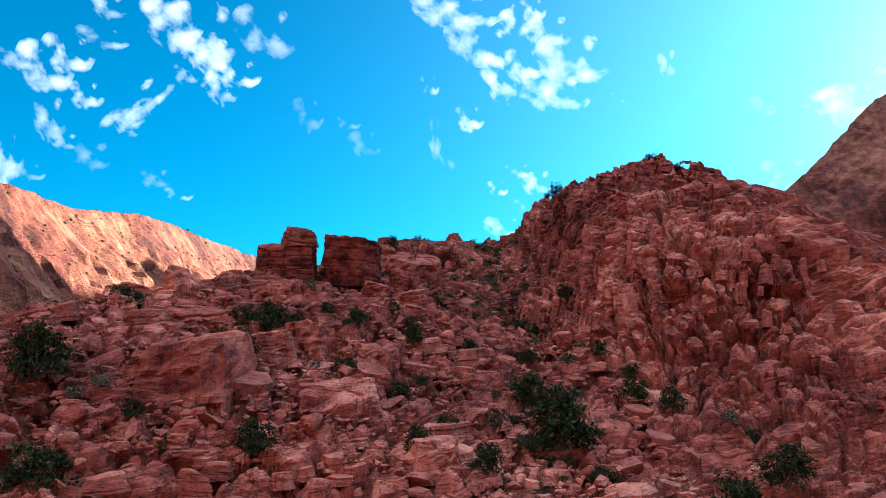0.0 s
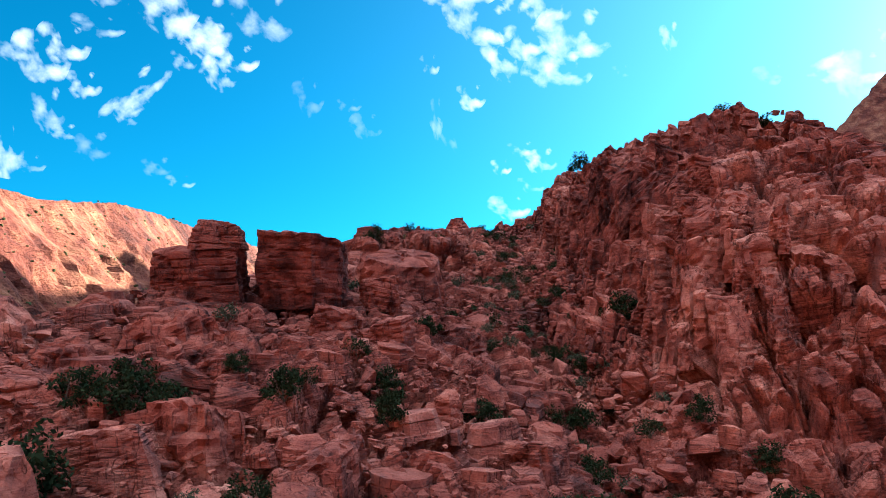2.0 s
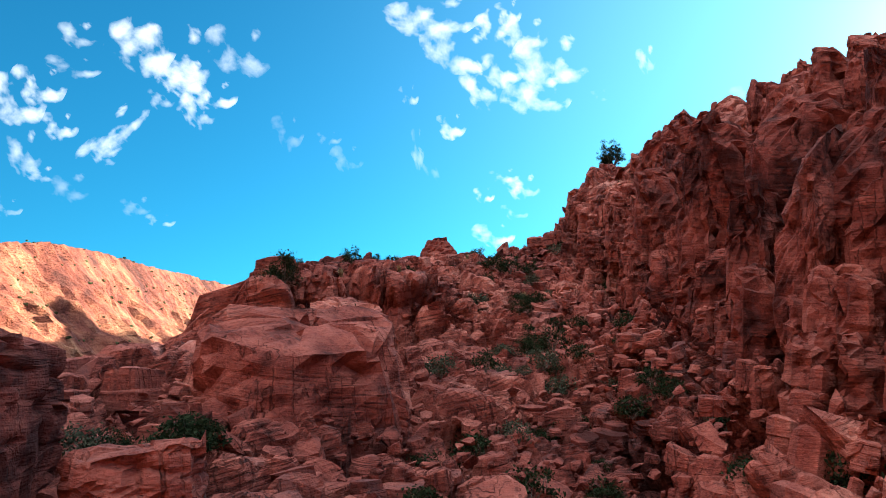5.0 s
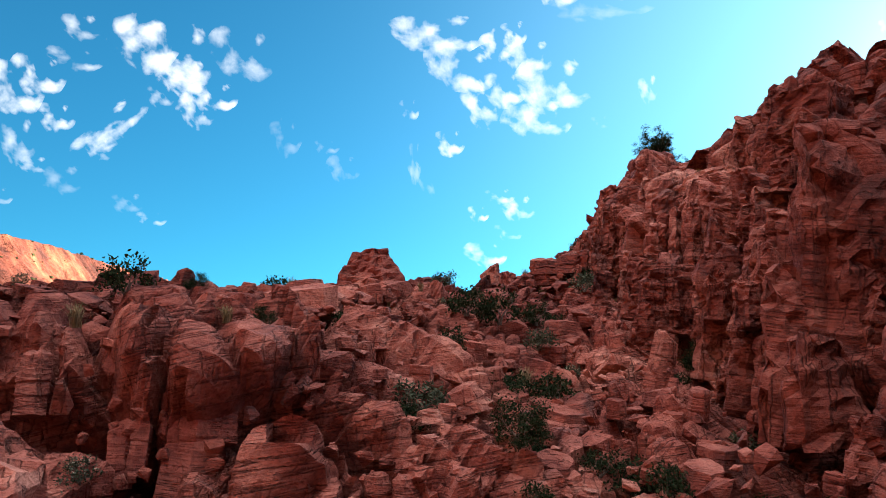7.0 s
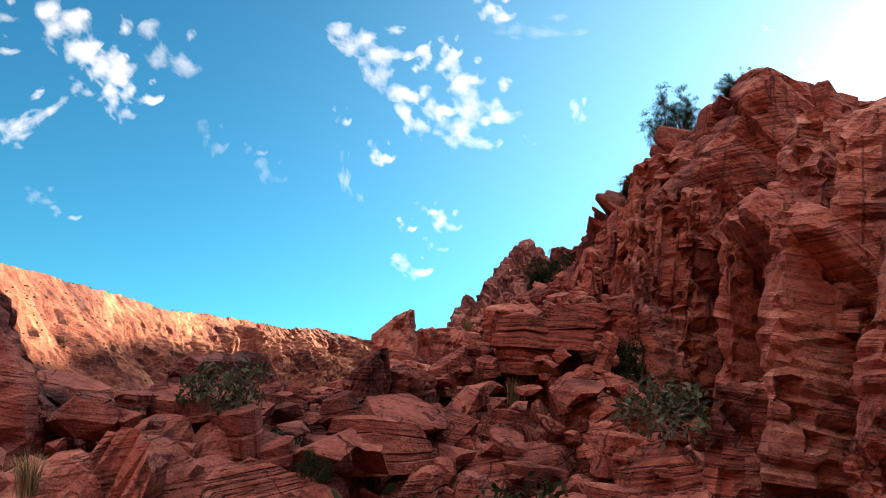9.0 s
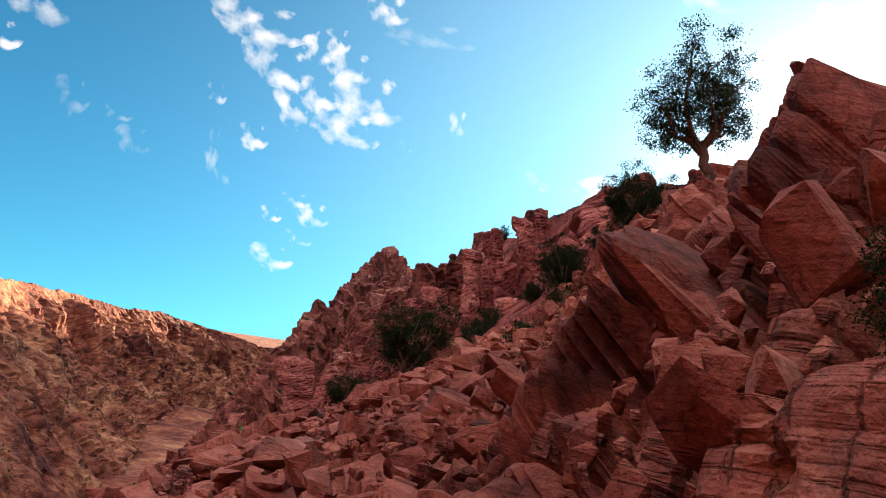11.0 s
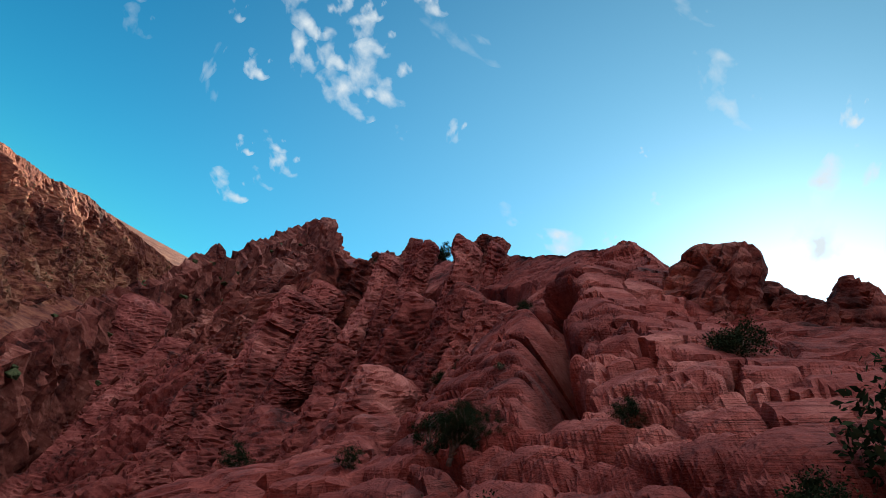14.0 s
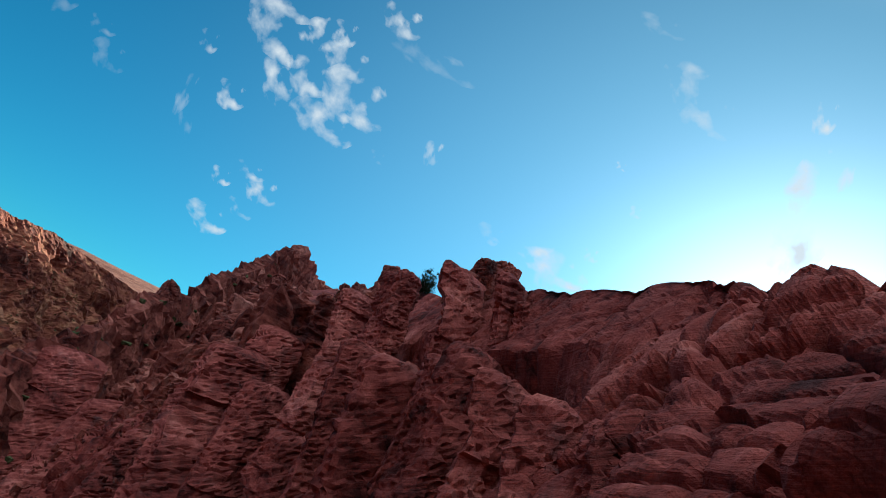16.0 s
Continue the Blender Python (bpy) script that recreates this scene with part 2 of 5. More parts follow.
def skin(p, seed, dip, k=1.0, joints=1.0, grooves=1.0):
    """How far the face of bedded, jointed sandstone stands in or out at points p: beds in sets of uneven thickness, grooves between them, open joints."""
    q = np.stack([p[:, 0] + 0.22 * p[:, 2], p[:, 1] - 0.12 * p[:, 2], p[:, 2]], -1) + 0.5 * k * np.stack([smooth_noise(p, 2.4 * k, seed + 60 + i, 2) for i in range(3)], -1)
    _, set_own, _, set_lean = cells(p, 7.0 * k, seed + 2)
    a, b, gap, lean = cells(q, (1.5 * k, 1.5 * k, 6.5 * k), seed + 1)
    lie = p[:, 2] + dip[0] * p[:, 0] + dip[1] * p[:, 1] + 0.6 * k * smooth_noise(p, 8 * k, seed, 2) + 2.6 * k * set_lean + 0.3 * k * (a - 0.5)
    s = lie / (0.62 * k) + 1.1 * smooth_noise(np.stack([9 * set_own, 0 * lie, lie], -1), (1.0, 1.0, 1.7 * k), seed + 3, 2)
    bed = np.floor(s)
    h = hashed(bed, np.floor(b * 4), np.floor(set_own * 50), seed + 4)
    line = np.minimum(s - bed, 1 + bed - s)
    d = (h[0] - 0.5) * 0.13 * grooves - 0.17 * grooves * np.exp(-((line / 0.10) ** 2)) * (h[1] > 0.35)
    s2 = lie / (0.21 * k) + 0.7 * smooth_noise(np.stack([5 * set_own, 0 * lie, lie], -1), (1.0, 1.0, 0.7 * k), seed + 5, 1)
    bed2 = np.floor(s2)
    g = hashed(bed2, np.floor(a * 5), np.floor(set_own * 50), seed + 6)
    line2 = np.minimum(s2 - bed2, 1 + bed2 - s2)
    thinly = np.clip(0.5 + 4 * smooth_noise(p, (5 * k, 5 * k, 4 * k), seed + 7, 2), 0, 1)
    d += grooves * thinly * ((g[0] - 0.5) * 0.05 - 0.05 * np.exp(-((line2 / 0.22) ** 2)) * (g[1] > 0.4))
    d += joints * ((a - 0.5) * 0.42 + lean * 0.35 - 1.0 * np.exp(-((gap / 0.085) ** 2)) * (b > 0.25))
    return k * (d + 0.22 * smooth_noise(p, 1.0 * k, seed + 8, 3))


def dip_at(y):
    """The slope of the beds, in x and y: nearly level at first, rising towards the ridge further on."""
    u = np.clip((y - 126) / 12, 0, 1)
    return 0.08 - 0.564 * u, -0.04 + 0.309 * u


def grid_mesh(name, pts, rows, cols, mat, smooth=False):
    me = bpy.data.meshes.new(name)
    idx = np.arange(rows * cols).reshape(rows, cols)
    quads = np.stack([idx[:-1, :-1], idx[:-1, 1:], idx[1:, 1:], idx[1:, :-1]], -1).reshape(-1, 4)
    me.vertices.add(len(pts))
    me.vertices.foreach_set("co", np.ascontiguousarray(pts, dtype=np.float32).ravel())
    me.loops.add(quads.size)
    me.loops.foreach_set("vertex_index", quads.ravel().astype(np.int32))
    me.polygons.add(len(quads))
    me.polygons.foreach_set("loop_start", np.arange(0, quads.size, 4, dtype=np.int32))
    me.polygons.foreach_set("use_smooth", np.full(len(quads), smooth))
    me.update(calc_edges=True)
    me.materials.append(mat)
    return me


# ---- the hillside: lines along the slope, each (y, x, z), from the valley up to the back of the ridge ----
VALLEY = ((-60, -90, -15), (40, -80, 5), (60, -75, 5), (90, -60, 4), (120, -50, -15), (160, -45, -30), (200, -35, -36), (270, -30, -42), (340, -40, -46), (460, -40, -48))
CREST = ((-60, -30, 4), (30, -27, 23), (40, -26, 27), (48, -22, 29.5), (60, -15, 31.2), (70, -10, 32.3), (80, -7, 32.7), (88.5, -6.5, 33.6), (90, -6.5, 35.4), (92, -6.3, 35.9), (103, 0, 36.3), (108, 2, 35.8), (114, 0, 33), (125, 0, 26), (145, 4, 14), (160, 9, 6), (180, 15, -3), (200, 18, -10), (220, 16, -15), (270, 9, -24), (340, 5, -20), (460, 0, -44))
TERRACE = ((-60, -8, 4), (30, -6, 21), (38, -5, 24), (45, -4, 25.3), (52, -4, 28.2), (57, -2, 29), (65, -2, 29.5), (75, -1, 31), (82, -1, 31.6), (88.3, 0, 31.6), (90, 0.5, 34.4), (92, 1, 34.9), (103, 3, 36.6), (108, 4.5, 36.3), (114, 4, 34.8), (130, 3, 31.5), (145, 8, 26), (160, 14, 21), (180, 22, 12), (200, 25, 3), (220, 24, -2), (270, 16, -12), (340, 15, -4), (460, 20, -40))
GULLY = ((-60, 4, 3), (30, 5, 20), (44, 6, 22.5), (58, 7, 24), (67, 7, 25.8), (75, 6.5, 28), (85, 7, 30.5), (92, 7, 32.2), (100, 6.8, 34), (105, 8, 35.5), (110, 8, 37), (118, 7.5, 36.6), (130, 8, 36), (145, 14, 35.5), (160, 20, 35), (180, 29, 32), (200, 32, 22), (220, 30, 16), (270, 22, 4), (340, 25, 16), (460, 40, -20))
FOOT = ((-60, 12, 5), (40, 11.5, 21.5), (50, 12.6, 24.2), (58, 11.2, 26.3), (65, 10.3, 28.5), (75, 10.3, 31), (85, 9.8, 32.5), (92, 9.3, 33), (100, 9.4, 35), (105, 9.6, 36.5), (110, 10, 38), (118, 12, 39), (127, 17, 40.5), (135, 20, 41.5), (145, 24, 42.5), (155, 28, 44), (163, 31.6, 45), (168, 35, 45), (178, 37.3, 44), (190, 38, 40), (200, 38, 36), (215, 37, 35), (240, 38, 36), (270, 32, 22), (300, 40, 28), (340, 50, 36), (460, 70, 20))
SHOULDER = ((-60, 20, 6), (30, 18, 19), (45, 17, 22.6), (50, 17.5, 24.3), (54.5, 17.8, 27), (58.5, 17.2, 31), (60.5, 16.8, 33.6), (65, 15.7, 35), (72, 15.8, 37.5), (78, 17.4, 40.1), (85, 16.5, 39.7), (90.5, 14.8, 38.6), (97, 13.2, 39.3), (104, 11.3, 38.6), (110, 11.7, 40.0), (118, 13.6, 40.6), (127, 19.5, 43.4), (135, 22.5, 44.8), (145, 28, 47), (155, 32, 49), (165, 35.6, 52.1), (167.5, 37.2, 51.0), (171, 38, 50.6), (175, 39.2, 51.2), (183, 41.2, 51), (190, 41, 48.5), (197, 42.8, 50.6), (215, 44.8, 46), (228, 45, 47.3), (245, 50, 52), (280, 50, 42), (314, 54, 46), (370, 66, 55), (460, 85, 62))
TOP = ((-60, 30, 8), (30, 29, 20), (45, 26, 24.5), (52, 25.6, 27.3), (55, 25.6, 29), (58.5, 25.6, 33.6), (65, 25.6, 37.2), (75, 24.5, 41.5), (80, 23, 44.1), (87, 21.5, 44.4), (95, 20, 44), (100, 17, 44.1), (105, 14.5, 42.1), (110, 13.3, 42), (115, 14.5, 42.8), (121, 17.6, 44.0), (127, 21, 45.2), (133, 25, 46.6), (140, 28.5, 48.2), (152, 34.5, 50.3), (158, 37, 51.6), (162, 38, 53.2), (165, 38.8, 54.0), (170, 41, 55.7), (178, 43.5, 56.7), (185, 45, 56.7), (193, 46, 56.7), (201, 48, 57.6), (215, 52, 57.2), (245, 56, 60.2), (280, 62, 58), (314, 70, 58), (370, 84, 66), (460, 105, 70))

BACK = ((-60, 40, 5), (45, 35, 25), (56, 35, 29.5), (65, 35, 34), (73, 34, 36.5), (80, 32, 41), (95, 29, 41.5), (110, 22, 40.5), (121, 26, 43), (133, 31, 50.0), (145, 38, 54.0), (155, 42.5, 54.2), (165, 47, 54.6), (175, 50, 56.4), (185, 52, 56), (201, 55, 56.5), (245, 64, 58), (314, 80, 57), (460, 120, 68))


def along(line, y):
    a = np.array(line)
    return np.interp(y, a[:, 0], a[:, 1]), np.interp(y, a[:, 0], a[:, 2])


def hillside(ys, counts):
    """Rows of points across the slope at each y, and how far each point may be moved by joints."""
    ks = np.array([-2.0, -1, 0, 1, 2])
    w = np.array([0.1, 0.2, 0.4, 0.2, 0.1])
    xs, zs = [], []
    for line in (VALLEY, CREST, TERRACE, GULLY, FOOT, SHOULDER, TOP):
        x = sum(wi * along(line, ys + k * 0.35)[0] for k, wi in zip(ks, w))
        z = sum(wi * along(line, ys + k * 0.35)[1] for k, wi in zip(ks, w))
        xs.append(x), zs.append(z)
    xs += [along(BACK, ys)[0], xs[-1] + 35, xs[-1] + 120]
    zs += [along(BACK, ys)[1], zs[-1] - 14, zs[-1] - 60]
    px, pz = [], []
    for k, n in enumerate(counts):
        for f in np.linspace(0, 1, n, endpoint=k == len(counts) - 1):
            px.append(xs[k] * (1 - f) + xs[k + 1] * f), pz.append(zs[k] * (1 - f) + zs[k + 1] * f)
    px, pz = np.array(px).T, np.array(pz).T
    return np.stack([px, np.repeat(ys[:, None], px.shape[1], 1), pz], -1)


def normals(grid):
    du, dv = np.gradient(grid, axis=1), np.gradient(grid, axis=0)
    n = np.cross(du, dv)
    return n / (np.linalg.norm(n, axis=-1, keepdims=True) + 1e-9)


def jointed(grid, seed, k=1.0):
    """Break a smooth slope into columns, blocks and beds, parted by open joints."""
    nrm = normals(grid)
    flat = grid.reshape(-1, 3)
    tilt = np.stack([flat[:, 0] + 0.25 * flat[:, 2], flat[:, 1] - 0.12 * flat[:, 2], flat[:, 2] - 0.12 * flat[:, 0]], -1)
    tilt = tilt + 0.8 * k * np.stack([smooth_noise(flat, 5 * k, seed + 40 + i, 2) for i in range(3)], -1)
    steep = np.clip((1 - np.clip(nrm.reshape(-1, 3)[:, 2], 0, 1)) * 1.7, 0, 1)
    a1, b1, g1, l1 = cells(tilt, (3.8 * k, 3.2 * k, 11.0 * k), seed)
    a2, b2, g2, l2 = cells(tilt, (1.6 * k, 1.5 * k, 2.8 * k), seed + 1)
    most = 0.35 + 0.65 * steep
    d = most * ((a1 - 0.5) * 1.9 + l1 * 1.5 + (a2 - 0.5) * 0.55 + l2 * 0.8)
    d -= most * (2.4 * np.exp(-((g1 / 0.11) ** 2)) + 0.8 * np.exp(-((g2 / 0.12) ** 2)) * (b1 > 0.35))
    d += 0.4 * most * (1 - np.exp(-g1 / 0.25))
    d += 0.8 * smooth_noise(flat, 11 * k, seed + 9, 3)
    detail = skin(flat, seed + 100, dip_at(flat[:, 1]) if k == 1.0 else (-0.1, 0.05), k)
    d += (0.4 + 0.6 * most) * detail / k
    d *= k if k == 1.0 else 0.6 * k
    if k == 1.0:
        # smooth mounds of thin beds above the path
        level = flat[:, 2] - 0.484 * flat[:, 0] + 0.269 * flat[:, 1] + 1.1 * smooth_noise(flat, 9, seed + 24, 2)
        beds = level / np.where(flat[:, 1] > 172, 0.9, 0.55) + 0.6 * smooth_noise(np.stack([0 * level, 0 * level, level], -1), 1.1, seed + 23, 2)
        line = beds - np.floor(beds)
        deep = hashed(np.floor(beds), np.floor(beds) * 0, np.floor(b1 * 3), seed + 33)[0]
        thin = 0.08 * np.sqrt(np.clip(1 - (2 * line - 1) ** 6, 0, 1)) + 0.09 * (deep - 0.5) - 0.18 * np.exp(-((np.minimum(line, 1 - line) / 0.13) ** 2)) * (deep > 0.3)
        mound = 0.9 * thin + 0.8 * smooth_noise(flat, (5.0, 8.0, 6.0), seed + 25, 2) - 0.9 * np.exp(-((g1 / 0.06) ** 2)) * (b1 > 0.5) + 0.22 * detail
        calm = np.clip((flat[:, 1] - 136) / 6, 0, 1) * np.clip((177 - flat[:, 1]) / 7, 0, 1)
        d = d * (1 - calm) + mound * calm
        talus = np.clip((flat[:, 1] - 117) / 4, 0, 1) * np.clip((138 - flat[:, 1]) / 4, 0, 1)
        d *= 1 - 0.55 * talus
        d *= 1 - 0.4 * np.clip((flat[:, 1] - 99) / 3, 0, 1) * np.clip((117 - flat[:, 1]) / 4, 0, 1)
        # clefts that part the mound into columns: x, y at the foot, run in x per metre of y, ends, depth, width
        clefts = 0.0
        for x0, y0, run_x, y1, y2, deep_by, half in ((30.3, 153.8, 0.424, 150.5, 167, 3.5, 0.24), (30.2, 160.5, 0.39, 157, 190, 2.8, 0.24)):
            off = flat[:, 0] - x0 - run_x * (flat[:, 1] - y0) - 0.5 * smooth_noise(flat, 3, seed + 26 + int(y0), 2)
            clefts = clefts + deep_by * np.exp(-((off / half) ** 2)) * np.clip((flat[:, 1] - y1) / 2, 0, 1) * np.clip((y2 - flat[:, 1]) / 3, 0, 1)
        d -= clefts
        # further on the slope stands in fins with deep gullies between them
        far = np.clip((flat[:, 1] - 170) / 9, 0, 1)
        run = flat[:, 1] + 0.20 * flat[:, 2] + 3.0 * smooth_noise(flat, 16, seed + 50, 2)
        run = np.interp(run, (100, 174, 190, 210, 241, 280, 340, 480), (-5, 0, 1.25, 2.45, 4.0, 5.7, 8.0, 13.0))
        u = np.abs((run % 1.0) - 0.5) * 2
        own = hashed(np.floor(run), np.floor(run) * 0, np.floor(run) * 0, seed + 51)[0]
        half_u = np.abs(((run * 3.1 + 0.3) % 1.0) - 0.5) * 2
        cut = np.interp(flat[:, 1], (170, 200, 260, 340), (3.5, 6.0, 8.0, 9.0))
        fin = -1.0 + 0.16 * cut * (np.sqrt(np.clip(1 - u**2.2, 0, 1)) - 0.78) + 1.8 * (np.sqrt(np.clip(1 - half_u**3, 0, 1)) - 0.75) + 1.2 * (own - 0.5) + 0.3 * d + 0.7 * smooth_noise(flat, 4.0, seed + 52, 2) + thin
        j = np.tile(np.arange(grid.shape[1]), grid.shape[0])
        fin *= np.interp(j, (sum(COUNTS[:2]), sum(COUNTS[:3]), sum(COUNTS[:5]) - 12, sum(COUNTS[:5]) + 18, sum(COUNTS[:6]) + 8), (0.3, 1.0, 1.0, 0.35, 0.15))
        d = d * (1 - far) + fin * far
        # behind the free-standing columns the face lies further back
        steep_zone = np.clip((0.86 - nrm.reshape(-1, 3)[:, 2]) / 0.12, 0, 1) * np.clip((sum(COUNTS[:6]) - 14 - j) / 14, 0, 1)
        west = np.clip((flat[:, 1] - 60) / 4, 0, 1) * np.clip((112 - flat[:, 1]) / 5, 0, 1) * np.clip((j - sum(COUNTS[:4])) / 8, 0, 1) * np.where(flat[:, 1] > 90, np.clip((sum(COUNTS[:5]) - j) / 12, 0, 1), 1.0)
        d -= steep_zone * 1.9 * west
        east = np.clip((flat[:, 1] - 178) / 8, 0, 1) * np.clip((244 - flat[:, 1]) / 8, 0, 1)
        d -= 4.2 * east * np.interp(j, (sum(COUNTS[:3]), sum(COUNTS[:3]) + 24, sum(COUNTS[:5]) + 6, sum(COUNTS[:5]) + 30), (0, 1, 1, 0))
    return grid + nrm * d.reshape(grid.shape[:2])[..., None]


COUNTS = (20, 100, 66, 46, 96, 62, 14, 8, 5)
ys = np.concatenate([np.arange(-60, 30, 2.0), np.arange(30, 118, 0.18), np.arange(118, 180, 0.19), np.arange(180, 260, 0.3), np.arange(260, 330, 0.6), np.arange(330, 461, 1.5)])
base = hillside(ys, COUNTS)
rocky = jointed(base, 3)
slope = new("hillside_ground", grid_mesh("hillside_ground", rocky.reshape(-1, 3), *base.shape[:2], ROCK_BEDDED))
slope.data.materials.append(ROCK_SMOOTH)
mid_y = (rocky[:-1, :-1, 1] + 2.0 * smooth_noise(rocky[:-1, :-1].reshape(-1, 3), 2.0, 91, 2).reshape(rocky.shape[0] - 1, -1)).ravel()
slope.data.materials.append(ROCK_LATE)
slope.data.polygons.foreach_set("material_index", np.where(mid_y > 138, 2, (mid_y > 113).astype(np.int32)).astype(np.int32))
tagged(slope, "steep red sandstone slope broken into jointed ledges", "hillside", kind="structure")


# ---- bedded blocks of rock ----


def footprint(rng, n, square=4.0, rough=0.12):
    """A rough rectangle 1 x 1 with its corners knocked off: n points."""
    a = np.sort((np.arange(n) + rng.uniform(-0.35, 0.35, n)) / n * 2 * np.pi + np.pi / n)
    c, s = np.cos(a), np.sin(a)
    r = (np.abs(c) ** square + np.abs(s) ** square) ** (-1 / square) * rng.uniform(1 - rough, 1 + rough * 0.5, n)
    return np.stack([r * c * 0.5, r * s * 0.5], -1)


def loft(rings):
    n = len(rings[0])
    f = []
    for k in range(len(rings) - 1):
        for i in range(n):
            j = (i + 1) % n
            f.append((k * n + i, k * n + j, (k + 1) * n + j, (k + 1) * n + i))
    f.append(tuple(range((len(rings) - 1) * n, len(rings) * n)))
    f.append(tuple(range(n - 1, -1, -1)))
    return np.concatenate(rings), f


def block(rng, beds, n=8, taper=0.15, ledge=0.05, groove=0.05, dome=0.0, tilt=0.25, square=4.0, rough=0.12):
    """A weathered block 1 x 1 x 1 of beds that lie on one another, parted by grooves: points and faces, base at z 0."""
    foot = footprint(rng, n, square, rough)
    cuts = np.cumsum(rng.uniform(0.45, 1.55, beds))
    cuts = np.concatenate([[0], cuts / cuts[-1]])
    way = rng.uniform(0, 2 * np.pi)
    slant = tilt * (np.cos(way) * foot[:, :1] + np.sin(way) * foot[:, 1:])
    rings, drift = [], np.zeros(2)
    lump = rng.normal(0, 0.035, (n, 1))
    for k in range(beds):
        z0, z1 = cuts[k], cuts[k + 1]
        own = 1 + rng.uniform(-ledge, ledge) + rng.normal(0, ledge * 0.45, (n, 1)) + lump
        drift = drift + rng.normal(0, ledge * 0.35, 2)
        e = min(0.016 + 0.02 * rng.random(), 0.2 * (z1 - z0))
        for z, inn in ((z0 + (e if k else 0), 0.0), (z1 - (e if k < beds - 1 else 0.06), 0.0)) + (((z1, groove),) if k < beds - 1 else ()):
            s = (1 - taper * z) * math.sqrt(max(1 - dome * z**2.6, 0.05)) - inn * (0.6 + 0.8 * rng.random())
            p = foot * s * own + drift * (1 - dome * z)
            p = p * (1 + rng.normal(0, 0.014, (n, 1)))
            zz = z + slant * z + rng.normal(0, 0.010, (n, 1)) * (z > 0)
            rings.append(np.concatenate([p, zz], 1))
    top = rings[-1].copy()
    mid = top[:, :2].mean(0)
    top[:, :2] = mid + (top[:, :2] - mid) * rng.uniform(0.5, 0.85)
    top[:, 2] += 0.05 + rng.uniform(-0.03, 0.03, n)
    rings.append(top)
    return loft(rings)


def chip(rng, n=13):
    """An angular broken stone about 1 m across: a hull of random points."""
    bm = bmesh.new()
    for _ in range(n):
        p = rng.normal(0, 1, 3)
        p = p / np.linalg.norm(p)
        p = np.sign(p) * np.abs(p) ** 0.62 * rng.uniform(0.40, 0.56)
        bm.verts.new(p)
    got = bmesh.ops.convex_hull(bm, input=bm.verts)
    bmesh.ops.delete(bm, geom=[v for v in bm.verts if not v.link_faces], context="VERTS")
    bm.verts.index_update()
    v = np.array([q.co for q in bm.verts])
    v[:, 2] += 0.5
    f = [tuple(q.index for q in face.verts) for face in bm.faces]
    bm.free()
    return v, f


def place_mesh(v, size, yaw, lean=0.0, lean_to=0.0, at=(0, 0, 0)):
    m = Matrix.Rotation(lean, 3, Vector((-math.sin(lean_to), math.cos(lean_to), 0))) @ Matrix.Rotation(yaw, 3, "Z")
    return (v * np.asarray(size)) @ np.array(m).T + np.array(at)


def mesh_of(name, v, f, mat):
    me = bpy.data.meshes.new(name)
    me.from_pydata([tuple(p) for p in v], [], f)
    me.materials.append(mat)
    return me


def joined(name, parts, mat):
    vs, fs, n = [], [], 0
    for v, f, *_ in parts:
        vs.append(v)
        fs += [tuple(i + n for i in face) for face in f]
        n += len(v)
    return mesh_of(name, np.concatenate(vs), fs, mat)


def pillar(rng, stages, n=26, step=0.05, taper=0.1, dome=0.2, shift=0.05):
    """A joint-bounded pillar 1 x 1 x 1 of stages set on one another, with sharp upright edges and enough points to be weathered."""
    k = int(rng.integers(5, 8))
    corner = footprint(rng, k, 5.0, 0.10)
    ring = np.concatenate([corner, corner[:1]])
    run = np.concatenate([[0], np.cumsum(np.linalg.norm(np.diff(ring, axis=0), axis=1))])
    t = np.linspace(0, run[-1], n, endpoint=False)
    foot = np.stack([np.interp(t, run, ring[:, i]) for i in (0, 1)], -1)
    cuts = np.concatenate([[0], np.cumsum(rng.uniform(0.4, 1.6, stages))])
    cuts /= cuts[-1]
    way, rings, drift = rng.uniform(0, 2 * np.pi), [], np.zeros(2)
    slant = rng.uniform(0.05, 0.35) * (np.cos(way) * foot[:, :1] + np.sin(way) * foot[:, 1:])
    for z0, z1 in zip(cuts[:-1], cuts[1:]):
        own, drift = 1 + rng.uniform(-shift, shift), drift + rng.normal(0, shift * 0.5, 2)
        for z in np.linspace(z0 + 0.006, z1 - 0.006, max(2, int((z1 - z0) / step))):
            s = own * (1 - taper * z) * math.sqrt(1 - dome * z**4)
            rings.append(np.concatenate([foot * s + drift, z + slant * z], 1))
    top = rings[-1]
    mid = top[:, :2].mean(0)
    for s, rise in ((0.88, 0.02), (0.6, 0.04), (0.25, 0.05)):
        cap = top.copy()
        cap[:, :2] = mid + (top[:, :2] - mid) * s
        cap[:, 2] = top[:, 2] * s + top[:, 2].mean() * (1 - s) + rise
        rings.append(cap)
    return loft(rings)


def vertex_normals(v, f):
    tri = np.array([q[:3] for q in f])
    fn = np.cross(v[tri[:, 1]] - v[tri[:, 0]], v[tri[:, 2]] - v[tri[:, 0]])
    out = np.zeros_like(v)
    for i in range(3):
        np.add.at(out, tri[:, i], fn)
    return out / (np.linalg.norm(out, axis=1, keepdims=True) + 1e-9)


